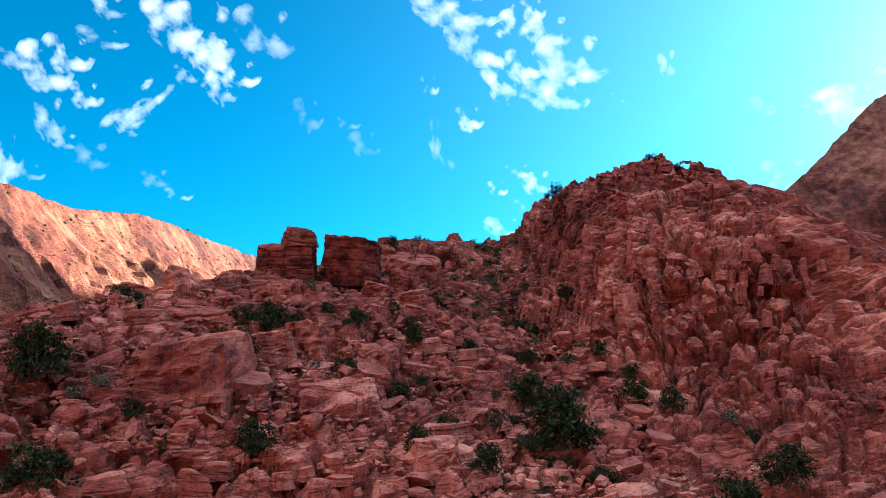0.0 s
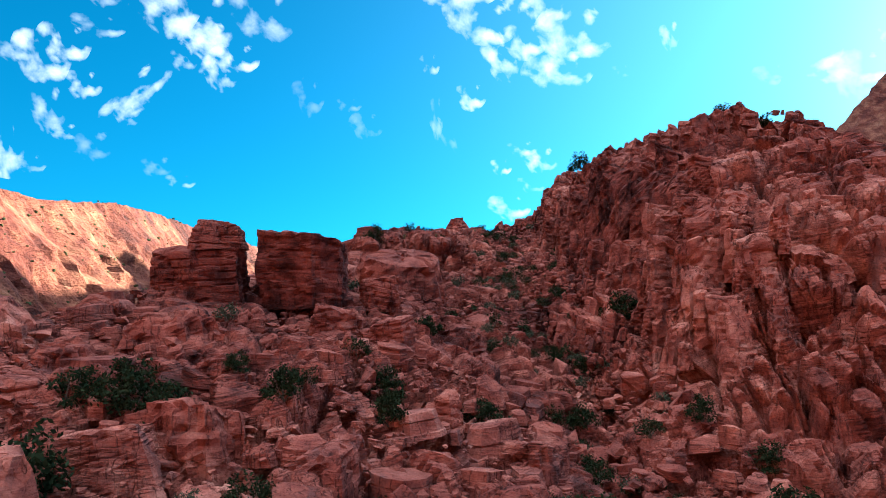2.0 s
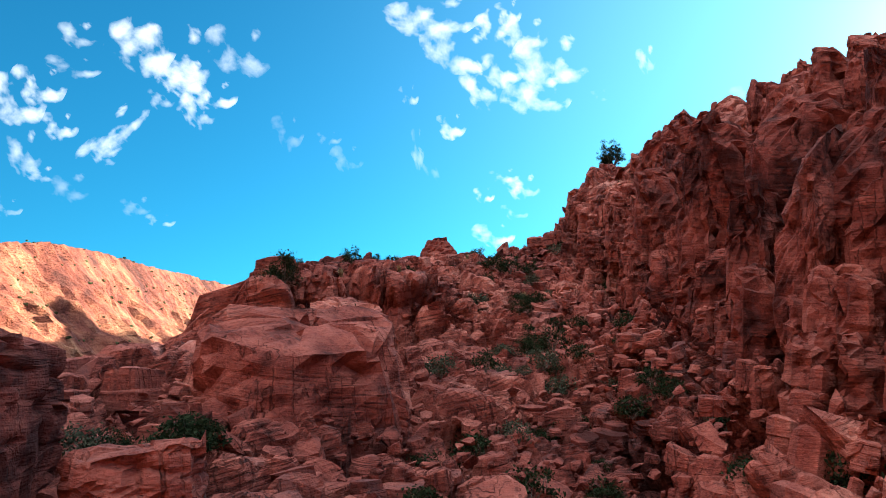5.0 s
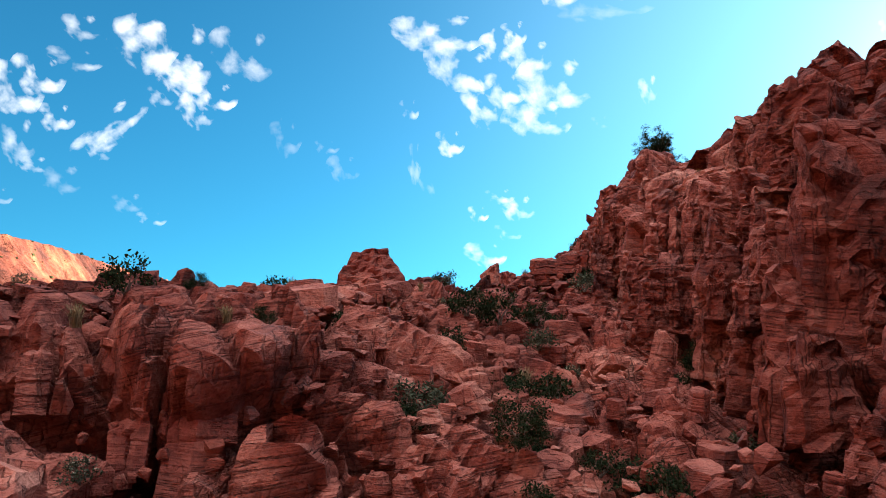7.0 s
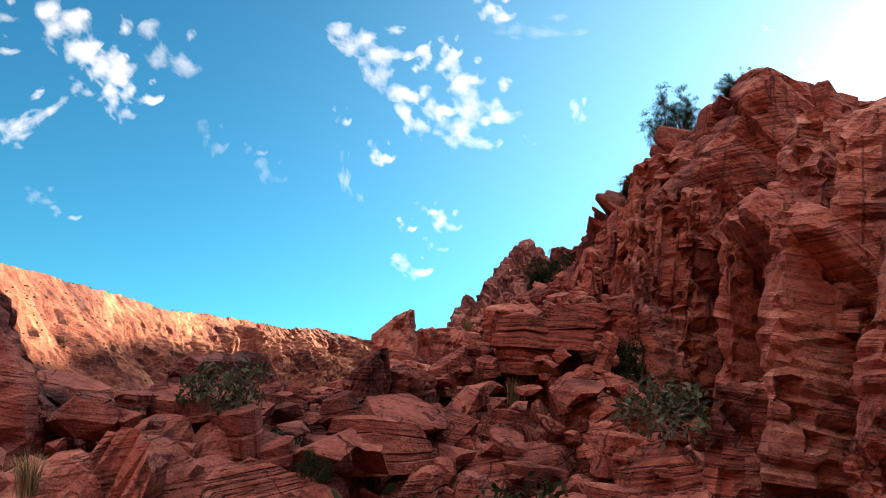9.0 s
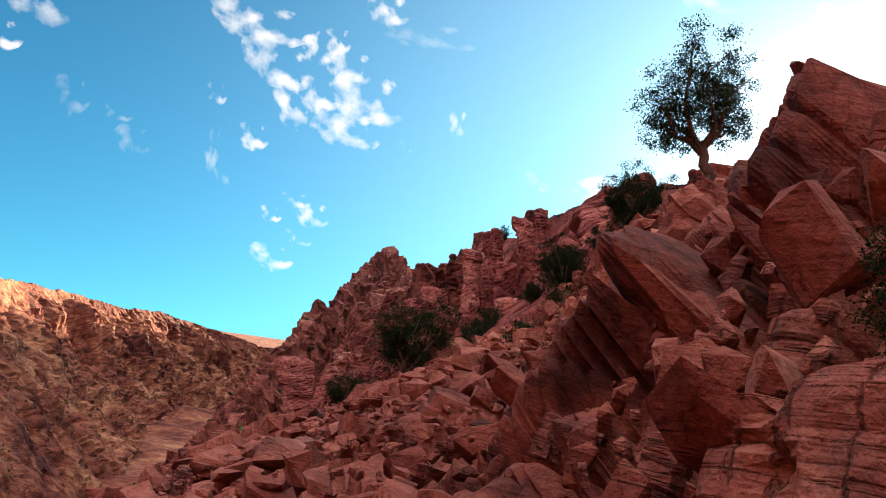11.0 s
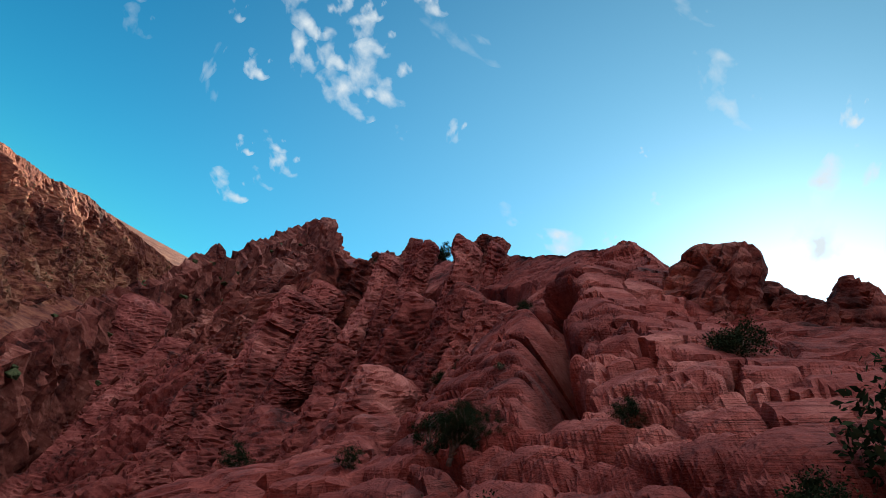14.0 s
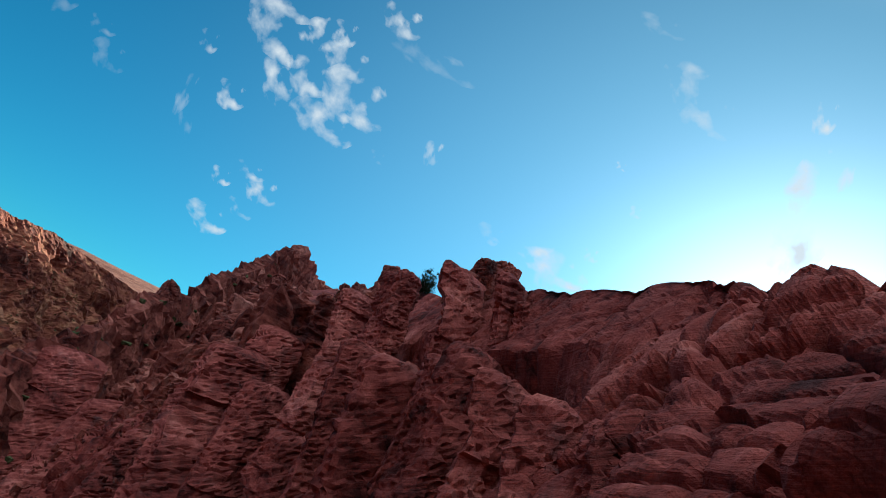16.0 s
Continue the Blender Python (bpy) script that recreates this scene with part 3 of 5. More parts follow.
def weathered_parts(parts, seed, k=0.8, joints=0.4, grooves=1.0):
    """The same stones with beds, grooves and joints worn into their faces."""
    if not parts:
        return parts
    ends = np.cumsum([len(q[0]) for q in parts])
    v = np.concatenate([q[0] for q in parts])
    nrm = np.concatenate([vertex_normals(q[0], q[1]) for q in parts])
    moved = np.split(v + nrm * skin(v, seed, dip_at(v[:, 1]), k, joints, grooves)[:, None], ends[:-1])
    return [(m, *q[1:]) for m, q in zip(moved, parts)]


shape_rng = np.random.default_rng(5)
TALL = [block(shape_rng, int(shape_rng.integers(3, 7)), int(shape_rng.integers(6, 9)), shape_rng.uniform(0.02, 0.3), shape_rng.uniform(0.02, 0.06), 0.05, 0.0, shape_rng.uniform(0.02, 0.15)) for _ in range(26)]
SLABS = [block(shape_rng, int(shape_rng.integers(2, 5)), int(shape_rng.integers(7, 10)), shape_rng.uniform(0.05, 0.35), shape_rng.uniform(0.03, 0.09), 0.06, 0.0, shape_rng.uniform(0.1, 0.6), 3.0, 0.2) for _ in range(22)]
CHIPS = [chip(shape_rng, int(shape_rng.integers(11, 17))) for _ in range(30)]
base_nrm = normals(base)
base_area = np.linalg.norm(np.cross(np.gradient(base, axis=0), np.gradient(base, axis=1)), axis=-1)
FIRST, LAST = COUNTS[0] - 14, sum(COUNTS[:6]) + 10


def scatter_blocks(seed, y0, y1, count, scale, loose=0.3, cols=(FIRST, LAST), gap=0.62, low_shapes=None):
    """Blocks seated in the slope between y0 and y1: a list of (points, faces, place, size)."""
    rng = np.random.default_rng(seed)
    wt = base_area.copy()
    wt[(ys < y0) | (ys > y1)] = 0
    wt[:, : cols[0]] = 0
    wt[:, cols[1] :] = 0
    pick = rng.choice(wt.size, count, p=(wt / wt.sum()).ravel())
    cell, taken, out = 3.0 * scale, {}, []
    for q in pick:
        i, j = divmod(int(q), wt.shape[1])
        p, nn = base[i, j] + rng.normal(0, 0.05, 3), base_nrm[i, j]
        steep = 1 - nn[2]
        size = scale * float(np.clip(rng.lognormal(-0.25, 0.48), 0.3, 2.6))
        cliff = steep > 0.24
        if j > sum(COUNTS[:5]) + 20:
            size = min(size, 0.9)
        if cliff:
            w, d, h = size * rng.uniform(0.8, 1.4), size * rng.uniform(0.6, 1.0), size * rng.uniform(1.0, 2.7)
        else:
            w, d, h = size * rng.uniform(1.0, 2.0), size * rng.uniform(0.9, 1.6), size * rng.uniform(0.45, 1.0)
        r = 0.5 * max(w, d) * 0.8
        key = (int(p[0] // cell), int(p[1] // cell), int(p[2] // cell))
        near = [o for a in (-1, 0, 1) for b in (-1, 0, 1) for c in (-1, 0, 1) for o in taken.get((key[0] + a, key[1] + b, key[2] + c), ())]
        if any((o[0] - p[0]) ** 2 + (o[1] - p[1]) ** 2 + ((o[2] - p[2]) * 0.7) ** 2 < (gap * (r + o[3])) ** 2 for o in near):
            continue
        taken.setdefault(key, []).append((*p, r))
        face = math.atan2(nn[1], nn[0]) + rng.normal(0, 0.3)
        u = rng.random()
        if u < loose and size < 1.5 * scale:
            v, f = CHIPS[int(rng.integers(len(CHIPS)))]
            wide = np.array((d, w, min(h, 1.2 * w)))
            out.append((place_mesh(v, wide, face, rng.normal(0, 0.5), rng.uniform(0, 6.3), p + nn * 0.1 * size - np.array([0, 0, wide[2] * 0.5])), f, p, size))
            continue
        shapes = low_shapes or (TALL if cliff else SLABS)
        v, f = shapes[int(rng.integers(min(22, len(shapes))))]
        lean = rng.normal(0.0, 0.11) - (0.24 if cliff else -0.3 * steep)
        sink = h * (0.62 if cliff else rng.uniform(0.45, 0.7))
        out_by = d * rng.uniform(-0.1, 0.2) if cliff else 0.0
        at = p + np.array([math.cos(face), math.sin(face), 0]) * out_by - np.array([0, 0, sink])
        out.append((place_mesh(v, (d, w, h), face, lean, face, at), f, p, size))
    return out


def columns(seed, y0, y1, cols, step, rise, shapes, lean=0.06, chance=1.0, wide=(0.72, 1.06), inset=0.38):
    """Upright joint columns stepping up the steep part of the slope, side by side."""
    rng = np.random.default_rng(seed)
    out = []
    top_z = along(TOP, ys)[1]
    for y in np.arange(y0, y1, step):
        j, z_next = cols[0], -1e9
        while j < cols[1]:
            i = int(np.abs(ys - y - rng.normal(0, 0.15 * step)).argmin())
            p, nn = base[i, j], base_nrm[i, j]
            j += 1
            if p[2] < z_next or nn[2] > 0.84 or rng.random() > chance:
                z_next = max(z_next, p[2] + 0.3) if p[2] >= z_next else z_next
                continue
            flatness = max(math.hypot(nn[0], nn[1]), 0.3)
            run = nn[2] / flatness
            h = min(rise * rng.uniform(0.7, 1.6), 0.6 * (top_z[i] - p[2]) + 0.3)
            z_next = p[2] + h * rng.uniform(0.6, 0.9)
            if h < 0.35 * rise:
                continue
            w = step * rng.uniform(*wide)
            d = float(np.clip(h * run * 1.25, 0.8 * w, 2.2 * w))
            face = math.atan2(nn[1], nn[0]) + rng.normal(0, 0.22)
            o = np.array([math.cos(face), math.sin(face), 0])
            v, f = shapes[int(rng.integers(len(shapes)))]
            at = p - o * (d * 0.5 + inset * h * run + rng.uniform(-0.45, 0.2)) - np.array([0, 0, 0.25 * h])
            out.append((place_mesh(v, (d, w, 1.25 * h), face, rng.normal(-lean, 0.07), face + rng.normal(0, 0.8), at), f, p, w))
    return out


CLIFF = (sum(COUNTS[:4]) - 10, sum(COUNTS[:6]) - 6)
LOW = (FIRST, sum(COUNTS[:4]) + 4)
HIGH = (sum(COUNTS[:5]) + 20, LAST)
PRISMS = [pillar(shape_rng, int(shape_rng.integers(1, 4)), 32, 0.03, shape_rng.uniform(0.02, 0.18), shape_rng.uniform(0.0, 0.35)) for _ in range(24)]
SMALL_PRISMS = [pillar(shape_rng, int(shape_rng.integers(1, 3)), 18, 0.07, shape_rng.uniform(0.02, 0.22), shape_rng.uniform(0.0, 0.5)) for _ in range(20)]
EAST = (sum(COUNTS[:4]), sum(COUNTS[:6]) - 4)
NEAR_CLIFF = (CLIFF[0], sum(COUNTS[:5]) - 4)
blocks = weathered_parts(columns(31, 60.5, 93, CLIFF, 2.1, 6.5, PRISMS, 0.06, 0.8, (0.64, 0.94)), 301)
blocks += weathered_parts(columns(38, 61, 93, CLIFF, 1.15, 2.0, SMALL_PRISMS, 0.06, 0.16), 302, 0.6)
blocks += weathered_parts(columns(35, 91, 113, NEAR_CLIFF, 1.05, 2.3, PRISMS, 0.12, 0.8, (0.72, 1.06), 0.55), 303, 0.55)
blocks += weathered_parts(columns(36, 60, 113, NEAR_CLIFF, 0.7, 0.9, SMALL_PRISMS, 0.08, 0.07), 304, 0.4)
blocks += weathered_parts(columns(34, 236, 290, EAST, 6.5, 8.5, PRISMS, 0.12, 0.7, (0.5, 0.8), 0.35), 305, 1.5)
blocks += weathered_parts(columns(37, 290, 440, EAST, 9.0, 12.0, PRISMS, 0.12, 0.8, (0.5, 0.8), 0.3), 306, 2.0)
LEDGES = [pillar(shape_rng, 1, 40, 0.07, shape_rng.uniform(0.1, 0.35), shape_rng.uniform(0.1, 0.5), 0.04) for _ in range(14)]
blocks += weathered_parts(scatter_blocks(32, 34, 84, 130, 2.8, 0.0, (COUNTS[0] - 6, sum(COUNTS[:3]) - 10), 0.9, LEDGES), 307, 0.7, 0.5)
blocks += scatter_blocks(11, 32, 72, 2600, 0.8, 0.35, LOW, 0.75)
blocks += scatter_blocks(16, 32, 118, 220, 0.7, 0.0, HIGH, 0.9)
blocks += scatter_blocks(12, 72, 112, 3400, 0.6, 0.35, LOW, 0.7)
blocks += scatter_blocks(13, 112, 137, 2000, 0.5, 1.0) + [b for b in scatter_blocks(17, 114, 136, 420, 0.8, 1.0) if b[3] < 1.1]
small = scatter_blocks(21, 34, 112, 6500, 0.30, 1.1, (COUNTS[0], sum(COUNTS[:4]) + 8), 0.8)
small += scatter_blocks(22, 112, 140, 3000, 0.22, 1.1, (sum(COUNTS[:2]), sum(COUNTS[:6])), 0.8)
small += scatter_blocks(23, 175, 300, 900, 0.4, 1.1, (sum(COUNTS[:2]), sum(COUNTS[:4]) + 20), 0.8)
near_rocks = [b for b in blocks if (86 < b[2][1] < 111 and b[3] > 0.75) or (121 < b[2][1] < 133 and b[2][0] > 13 and b[3] > 0.6)][:300]
chosen = {id(b) for b in near_rocks}
rest = [b for b in blocks if id(b) not in chosen]
talus_rest = [b for b in rest if 113 < b[2][1] < 138]
rest = [b for b in rest if not 113 < b[2][1] < 138]
talus_stones = new("talus_stones", joined("talus_stones", talus_rest, ROCK_SMOOTH))
rock_field = new("bedded_rocks", joined("bedded_rocks", rest, ROCK))
rubble = new("rubble", joined("rubble", small, ROCK))
for ob in (rock_field, rubble, talus_stones):
    ob.parent = slope
    tagged(ob, kind="stuff")
for v, f, p, s in near_rocks:
    ob = new("rock", mesh_of("rock", v - p, f, ROCK_SMOOTH if p[1] > 113 else ROCK))
    ob.parent = slope
    ob.location = p


# ---- far ridges ----


def ridge(name, crest, drop, spread, seed, mat, rough, near_side, n_along=260, n_across=90, broken=0.0):
    """A long rock wall: crest line (x, y, z), falling by drop over spread metres on the near side, and steeper behind."""
    c = np.array(crest, float)
    s = np.concatenate([[0], np.cumsum(np.linalg.norm(np.diff(c[:, :2], axis=0), axis=1))])
    t = np.linspace(0, s[-1], n_along)
    line = np.stack([np.interp(t, s, c[:, i]) for i in range(3)], -1)
    for _ in range(4):
        line[1:-1] = (line[:-2] + 2 * line[1:-1] + line[2:]) / 4
    tang = np.gradient(line[:, :2], axis=0)
    tang /= np.linalg.norm(tang, axis=1, keepdims=True)
    side = np.stack([tang[:, 1], -tang[:, 0]], -1) * near_side
    f = np.linspace(-0.5, 1, n_across)
    fall_by = np.maximum(drop, line[:, 2] + 50)
    g = np.zeros((n_along, n_across, 3))
    for j, v in enumerate(f):
        g[:, j, :2] = line[:, :2] + side * v * spread
        g[:, j, 2] = line[:, 2] - fall_by * (np.abs(v) ** 0.85 if v > 0 else 1.3 * abs(v))
    flat = g.reshape(-1, 3)
    gul = smooth_noise(np.stack([flat[:, 0], flat[:, 1], flat[:, 2] * 0.25], -1), rough * 5, seed, 5)
    fall = np.clip(np.abs(np.tile(f, n_along)) * 5, 0.12, 1)
    a, b, gap, _ = cells(flat, (rough, rough, rough * 1.4), seed + 5)
    a2, b2, gap2, _ = cells(flat, (rough * 0.35, rough * 0.35, rough * 0.35), seed + 6)
    nrm = normals(g).reshape(-1, 3)
    if near_side * 1.0 and nrm[:, 2].mean() < 0:
        nrm = -nrm
    if broken:
        g = g + (nrm * (rough * 1.6 * gul * fall)[:, None]).reshape(g.shape)
        g = jointed(g, seed, broken)
        return new(name, grid_mesh(name, g.reshape(-1, 3), n_along, n_across, mat))
    wild = 1 + 1.3 * np.clip((flat[:, 1] - 450) / 250, 0, 1)
    d = rough * wild * (2.2 * gul * fall + (a - 0.5) * 0.35 * np.clip(fall * 1.5, 0.3, 1) + (a2 - 0.5) * 0.08)
    return new(name, grid_mesh(name, flat + nrm * d[:, None], n_along, n_across, mat))


# below y 180 the wall is unseen, raised to bounce sunlight onto the rocks
rim = ridge("canyon_wall", ((420, -120, 110), (200, -170, 120), (60, -165, 125), (-70, -140, 150), (-112, -60, 170), (-114, 60, 160), (-115, 130, 110), (-115, 180, 66), (-115, 208, 60), (-110, 245, 56.5), (-106, 280, 58.6), (-107, 325, 58.2), (-108, 360, 56.4), (-110, 415, 54.5), (-112, 502, 52), (-107, 606, 46), (-104, 680, 45), (-95, 860, 42.5), (-54, 948, 36), (-20, 1012, 35), (12, 1061, 28.5), (60, 1084, 21), (95, 1100, 12), (120, 1120, 12), (220, 1200, 4)), 95, 95, 21, ROCK_FAR, 6.0, 1, 950, 120)
tagged(rim, "distant canyon wall of orange sandstone, sunlit along its rim", "canyon wall", kind="structure")
spur = ridge("peak", ((2, 180, 10), (11, 215, 18), (20, 255, 25), (29, 292, 33.5), (38, 320, 41.5), (43.5, 338, 46), (48.7, 343.5, 47.5), (51, 346, 53), (62, 385, 59.5), (73, 420, 69.5), (79, 426, 75), (86, 428, 75), (91.7, 430, 70.5), (99, 436, 70), (120, 460, 68), (180, 520, 66)), 70, 60, 31, ROCK, 3.0, -1, 800, 150, 1.15)
tagged(spur, "rocky red peak with a stepped summit", "peak", kind="structure")
# the end past x 300 is unseen, raised to shade the cliff tops
massif = ridge("mountain", ((150, 560, 56), (190, 520, 76), (206, 514, 86.5), (224, 507, 99), (242, 506, 116), (262, 507, 137), (278, 510, 153), (300, 515, 168), (330, 522, 172), (400, 540, 165), (480, 560, 160), (600, 590, 172), (720, 620, 150), (850, 640, 60)), 150, 200, 41, ROCK_FAR, 9.0, 1, 300, 90)
tagged(massif, "shaded brown mountain wall behind the cliffs", "mountain", kind="structure")

# unseen range added in the east to keep low sun off the valley
shade_range = ridge("sun_block_range", ((700, 1080, 126), (860, 1200, 221), (980, 1330, 246), (1090, 1500, 272), (1180, 1700, 288), (1250, 1950, 280), (1300, 2300, 262), (1350, 2600, 170)), 200, 420, 45, ROCK_FAR, 14.0, -1, 160, 50)
tagged(shade_range, "unseen far mountain range added to block the low sun", "mountain", kind="structure")


def plain():
    n = 120
    r = np.concatenate([np.linspace(0, 900, 60), np.geomspace(930, 4800, 30)])
    a = np.linspace(0, 2 * np.pi, n)
    g = np.zeros((len(r), n, 3))
    g[..., 0], g[..., 1] = r[:, None] * np.cos(a) - 40, r[:, None] * np.sin(a) + 300
    flat = g.reshape(-1, 3)
    flat[:, 2] = -52 + 14 * smooth_noise(flat, 90, 77, 3)
    return grid_mesh("ground", flat, len(r), n, ROCK_FAR)


ground = tagged(new("ground", plain()), "valley floor of red earth and scrub", "ground", kind="structure")


def scrub(name, centre_y, count, seed, host, size, cols):
    """Small dark bushes dotted over a far slope, too many to count."""
    rng = np.random.default_rng(seed)
    n = len(host.data.vertices)
    co = np.empty(n * 3, np.float32)
    host.data.vertices.foreach_get("co", co)
    co = co.reshape(-1, 3)
    ok = np.where((co[:, 1] > centre_y[0]) & (co[:, 1] < centre_y[1]) & (co[:, 2] > cols))[0]
    parts = []
    for q in rng.choice(ok, count):
        v, f = CHIPS[int(rng.integers(len(CHIPS)))]
        s = size * rng.uniform(0.5, 1.5)
        parts.append((place_mesh(v + rng.normal(0, 0.09, v.shape), (s, s, 0.7 * s), rng.uniform(0, 6), 0, 0, co[q] + rng.normal(0, 0.2, 3) - np.array([0, 0, 0.38 * s])), f))
    ob = new(name, joined(name, parts, SCRUB))
    ob.parent = host
    return tagged(ob, kind="stuff")


SCRUB, sn, sl = material("scrub")
scrub_tone, scrub_bsdf, scrub_out = noise_node(sn, sl, sn.new("ShaderNodeNewGeometry").outputs["Position"], 2.5, 4, 0.7), sn.new("ShaderNodeBsdfDiffuse"), sn.new("ShaderNodeOutputMaterial")
scrub_ramp = ramp(sn, ((0.35, (0.025, 0.035, 0.015)), (0.65, (0.11, 0.115, 0.055))))
sl.new(scrub_tone.outputs["Fac"], scrub_ramp.inputs["Fac"])
sl.new(scrub_ramp.outputs["Color"], scrub_bsdf.inputs["Color"])
sl.new(scrub_bsdf.outputs[0], scrub_out.inputs["Surface"])
scrub("scrub", (150, 560), 2200, 61, rim, 0.9, -25)
scrub("scrub", (560, 1150), 900, 62, rim, 1.4, -40)
scrub("scrub", (180, 440), 700, 63, spur, 1.3, -20)


# ---- single boulders and stacks ----


def ground_z(x, y):
    """The height of the broken slope at a place."""
    i = int(np.abs(ys - y).argmin())
    order = np.argsort(rocky[i, :, 0])
    return float(np.interp(x, rocky[i, order, 0], rocky[i, order, 2]))


def part(name, v, f, mat, parent, label=""):
    ob = new(name, mesh_of(name, v, f, mat))
    ob.parent = parent
    if label:
        tagged(ob, label)
    return ob


def weathered(v, amount, size, seed):
    v = v.copy()
    c = v.mean(0)
    out = (v - c) / (np.linalg.norm(v - c, axis=1, keepdims=True) + 1e-6)
    return v + out * (smooth_noise(v, size, seed, 3) * amount)[:, None]


def worn(v, f, edge, cuts):
    """Round off the edges of a stone and give it enough points to be weathered."""
    bm = bmesh.new()
    vs = [bm.verts.new(p) for p in v]
    for face in f:
        bm.faces.new([vs[i] for i in face])
    bmesh.ops.bevel(bm, geom=bm.edges[:], offset=edge, segments=2, profile=0.6, affect="EDGES", clamp_overlap=True)
    bmesh.ops.triangulate(bm, faces=bm.faces[:])
    bmesh.ops.subdivide_edges(bm, edges=[e for e in bm.edges if e.calc_length() > 0.12], cuts=cuts, use_grid_fill=True)
    bm.verts.index_update()
    pts, faces = np.array([q.co for q in bm.verts]), [tuple(q.index for q in face.verts) for face in bm.faces]
    bm.free()
    return pts, faces


def boulder(label, x, y, z, w, d, h, yaw=0.0, seed=1, beds=5, taper=0.1, dome=0.0, lean=0.0, lean_to=0.0, tilt=0.15, n=18, square=4.5, group="", name="boulder", groove=0.035, ledge=0.035):
    rng = np.random.default_rng(seed)
    v, f = pillar(rng, max(1, beds // 3), 44, 0.034, taper, 0.9 * dome, ledge)
    v = place_mesh(v, (w, d, h), radians(yaw), radians(lean), radians(lean_to))
    v = weathered(v, 0.10 * min(w, d, h), 0.6 * max(w, d), seed) + np.array((x, y, z))
    v = weathered_parts([(v, f)], 600 + seed % 5, float(np.clip(min(w, d, h) / 3.4, 0.25, 1.2)), 0.3)[0][0] - np.array((x, y, z))
    ob = new(name, mesh_of(name, v, f, ROCK))
    ob.location = (x, y, z)
    return tagged(ob, label, "boulder" if name == "boulder" else name.replace("_", " "), group)


def great_boulder(rng, size, yaw, at, host, name, taper, seed, label="", dome=0.1):
    v, f = pillar(rng, 1, 60, 0.026, taper, dome, 0.02)
    v = weathered(place_mesh(v, size, yaw, 0, 0, at), 0.3, 2.0, seed) + np.array(host.location)
    v = weathered_parts([(v, f)], 610 + seed, 0.62, 0.25)[0][0] - np.array(host.location)
    part(name, v, f, ROCK, host, label)


rng = np.random.default_rng(70)
balanced = new("balanced_boulder")
balanced.location = (-11.6, 62.9, 30.5)
great_boulder(rng, (5.5, 4.4, 3.3), 0.05, (-0.4, 0, 0), balanced, "body", 0.06, 1)
great_boulder(rng, (3.0, 2.8, 1.3), 0.2, (0.6, -0.4, 3.15), balanced, "cap", 0.3, 2, "dark-crusted upper bed with an overhanging beak", 0.3)
tagged(balanced, "head-shaped red sandstone boulder perched on the ledge", "boulder")
squared = new("square_boulder")
squared.location = (-7.0, 64.4, 30.5)
great_boulder(rng, (4.4, 5.0, 3.5), 0.08, (0, 0, 0), squared, "body", -0.07, 3, "", 0.0)
tagged(squared, "great square-cut sandstone boulder with level bedding", "boulder")
LEDGE = "tumbled red boulders below the ledge"
for k, (x, y, z, w, d, h, yaw, lean) in enumerate((
    (-4.7, 58.6, 28.3, 2.8, 2.2, 2.3, 15, 8), (-10.6, 59.2, 28.2, 2.9, 2.4, 2.3, -10, 5), (-7.2, 57.8, 27.6, 3.4, 2.4, 2.2, 5, 10), (-15.8, 60.2, 28.4, 4.4, 3.0, 2.4, 0, 3),
    (-2.0, 58.4, 28.2, 2.2, 1.9, 1.9, 25, 12), (-13.0, 57.5, 27.8, 2.0, 1.6, 1.6, 35, 6), (-3.2, 64.5, 30.2, 2.4, 2.4, 1.7, 10, 4), (-19.5, 52.5, 27.6, 6.0, 4.0, 2.6, -8, 6), (-15.2, 49.5, 26.8, 5.2, 3.6, 2.2, 12, 8), (-10.2, 46.5, 25.6, 4.6, 3.0, 2.0, -15, 10), (-5.0, 40.5, 22.7, 5.0, 3.4, 2.4, 8, 12), (-1.0, 36.8, 20.8, 3.4, 2.6, 2.3, -12, 9))):
    boulder("angular red sandstone boulder lying on the slope", x, y, z, w, d, h, yaw, 80 + k, 5 + k % 3, 0.16, 0.0, lean, 60 * k, 0.3, 14, 3.2, LEDGE)
boulder("cone-shaped stack of thin red beds on the saddle", 1.8, 102.7, 34.9, 3.7, 3.0, 2.6, 10, 95, 7, 0.62, 0.0, 0, 0, 0.04, 16, 2.6, "", "rock_cone", 0.03, 0.03)
boulder("broad flat-topped outcrop beside the rock cone", -0.2, 101.8, 34.7, 3.6, 3.2, 1.6, 5, 96, 5, 0.1, 0, 3, 0, 0.08, 18, 4.0, "", "outcrop")
boulder("low rounded knob of bedded sandstone on the skyline", 3.7, 107.0, 35.0, 2.0, 2.2, 1.8, 20, 97, 6, 0.2, 0.4, 0, 0, 0.1, 14, 3.0, "", "outcrop")
PILLARS = "jointed pillars on the saddle"
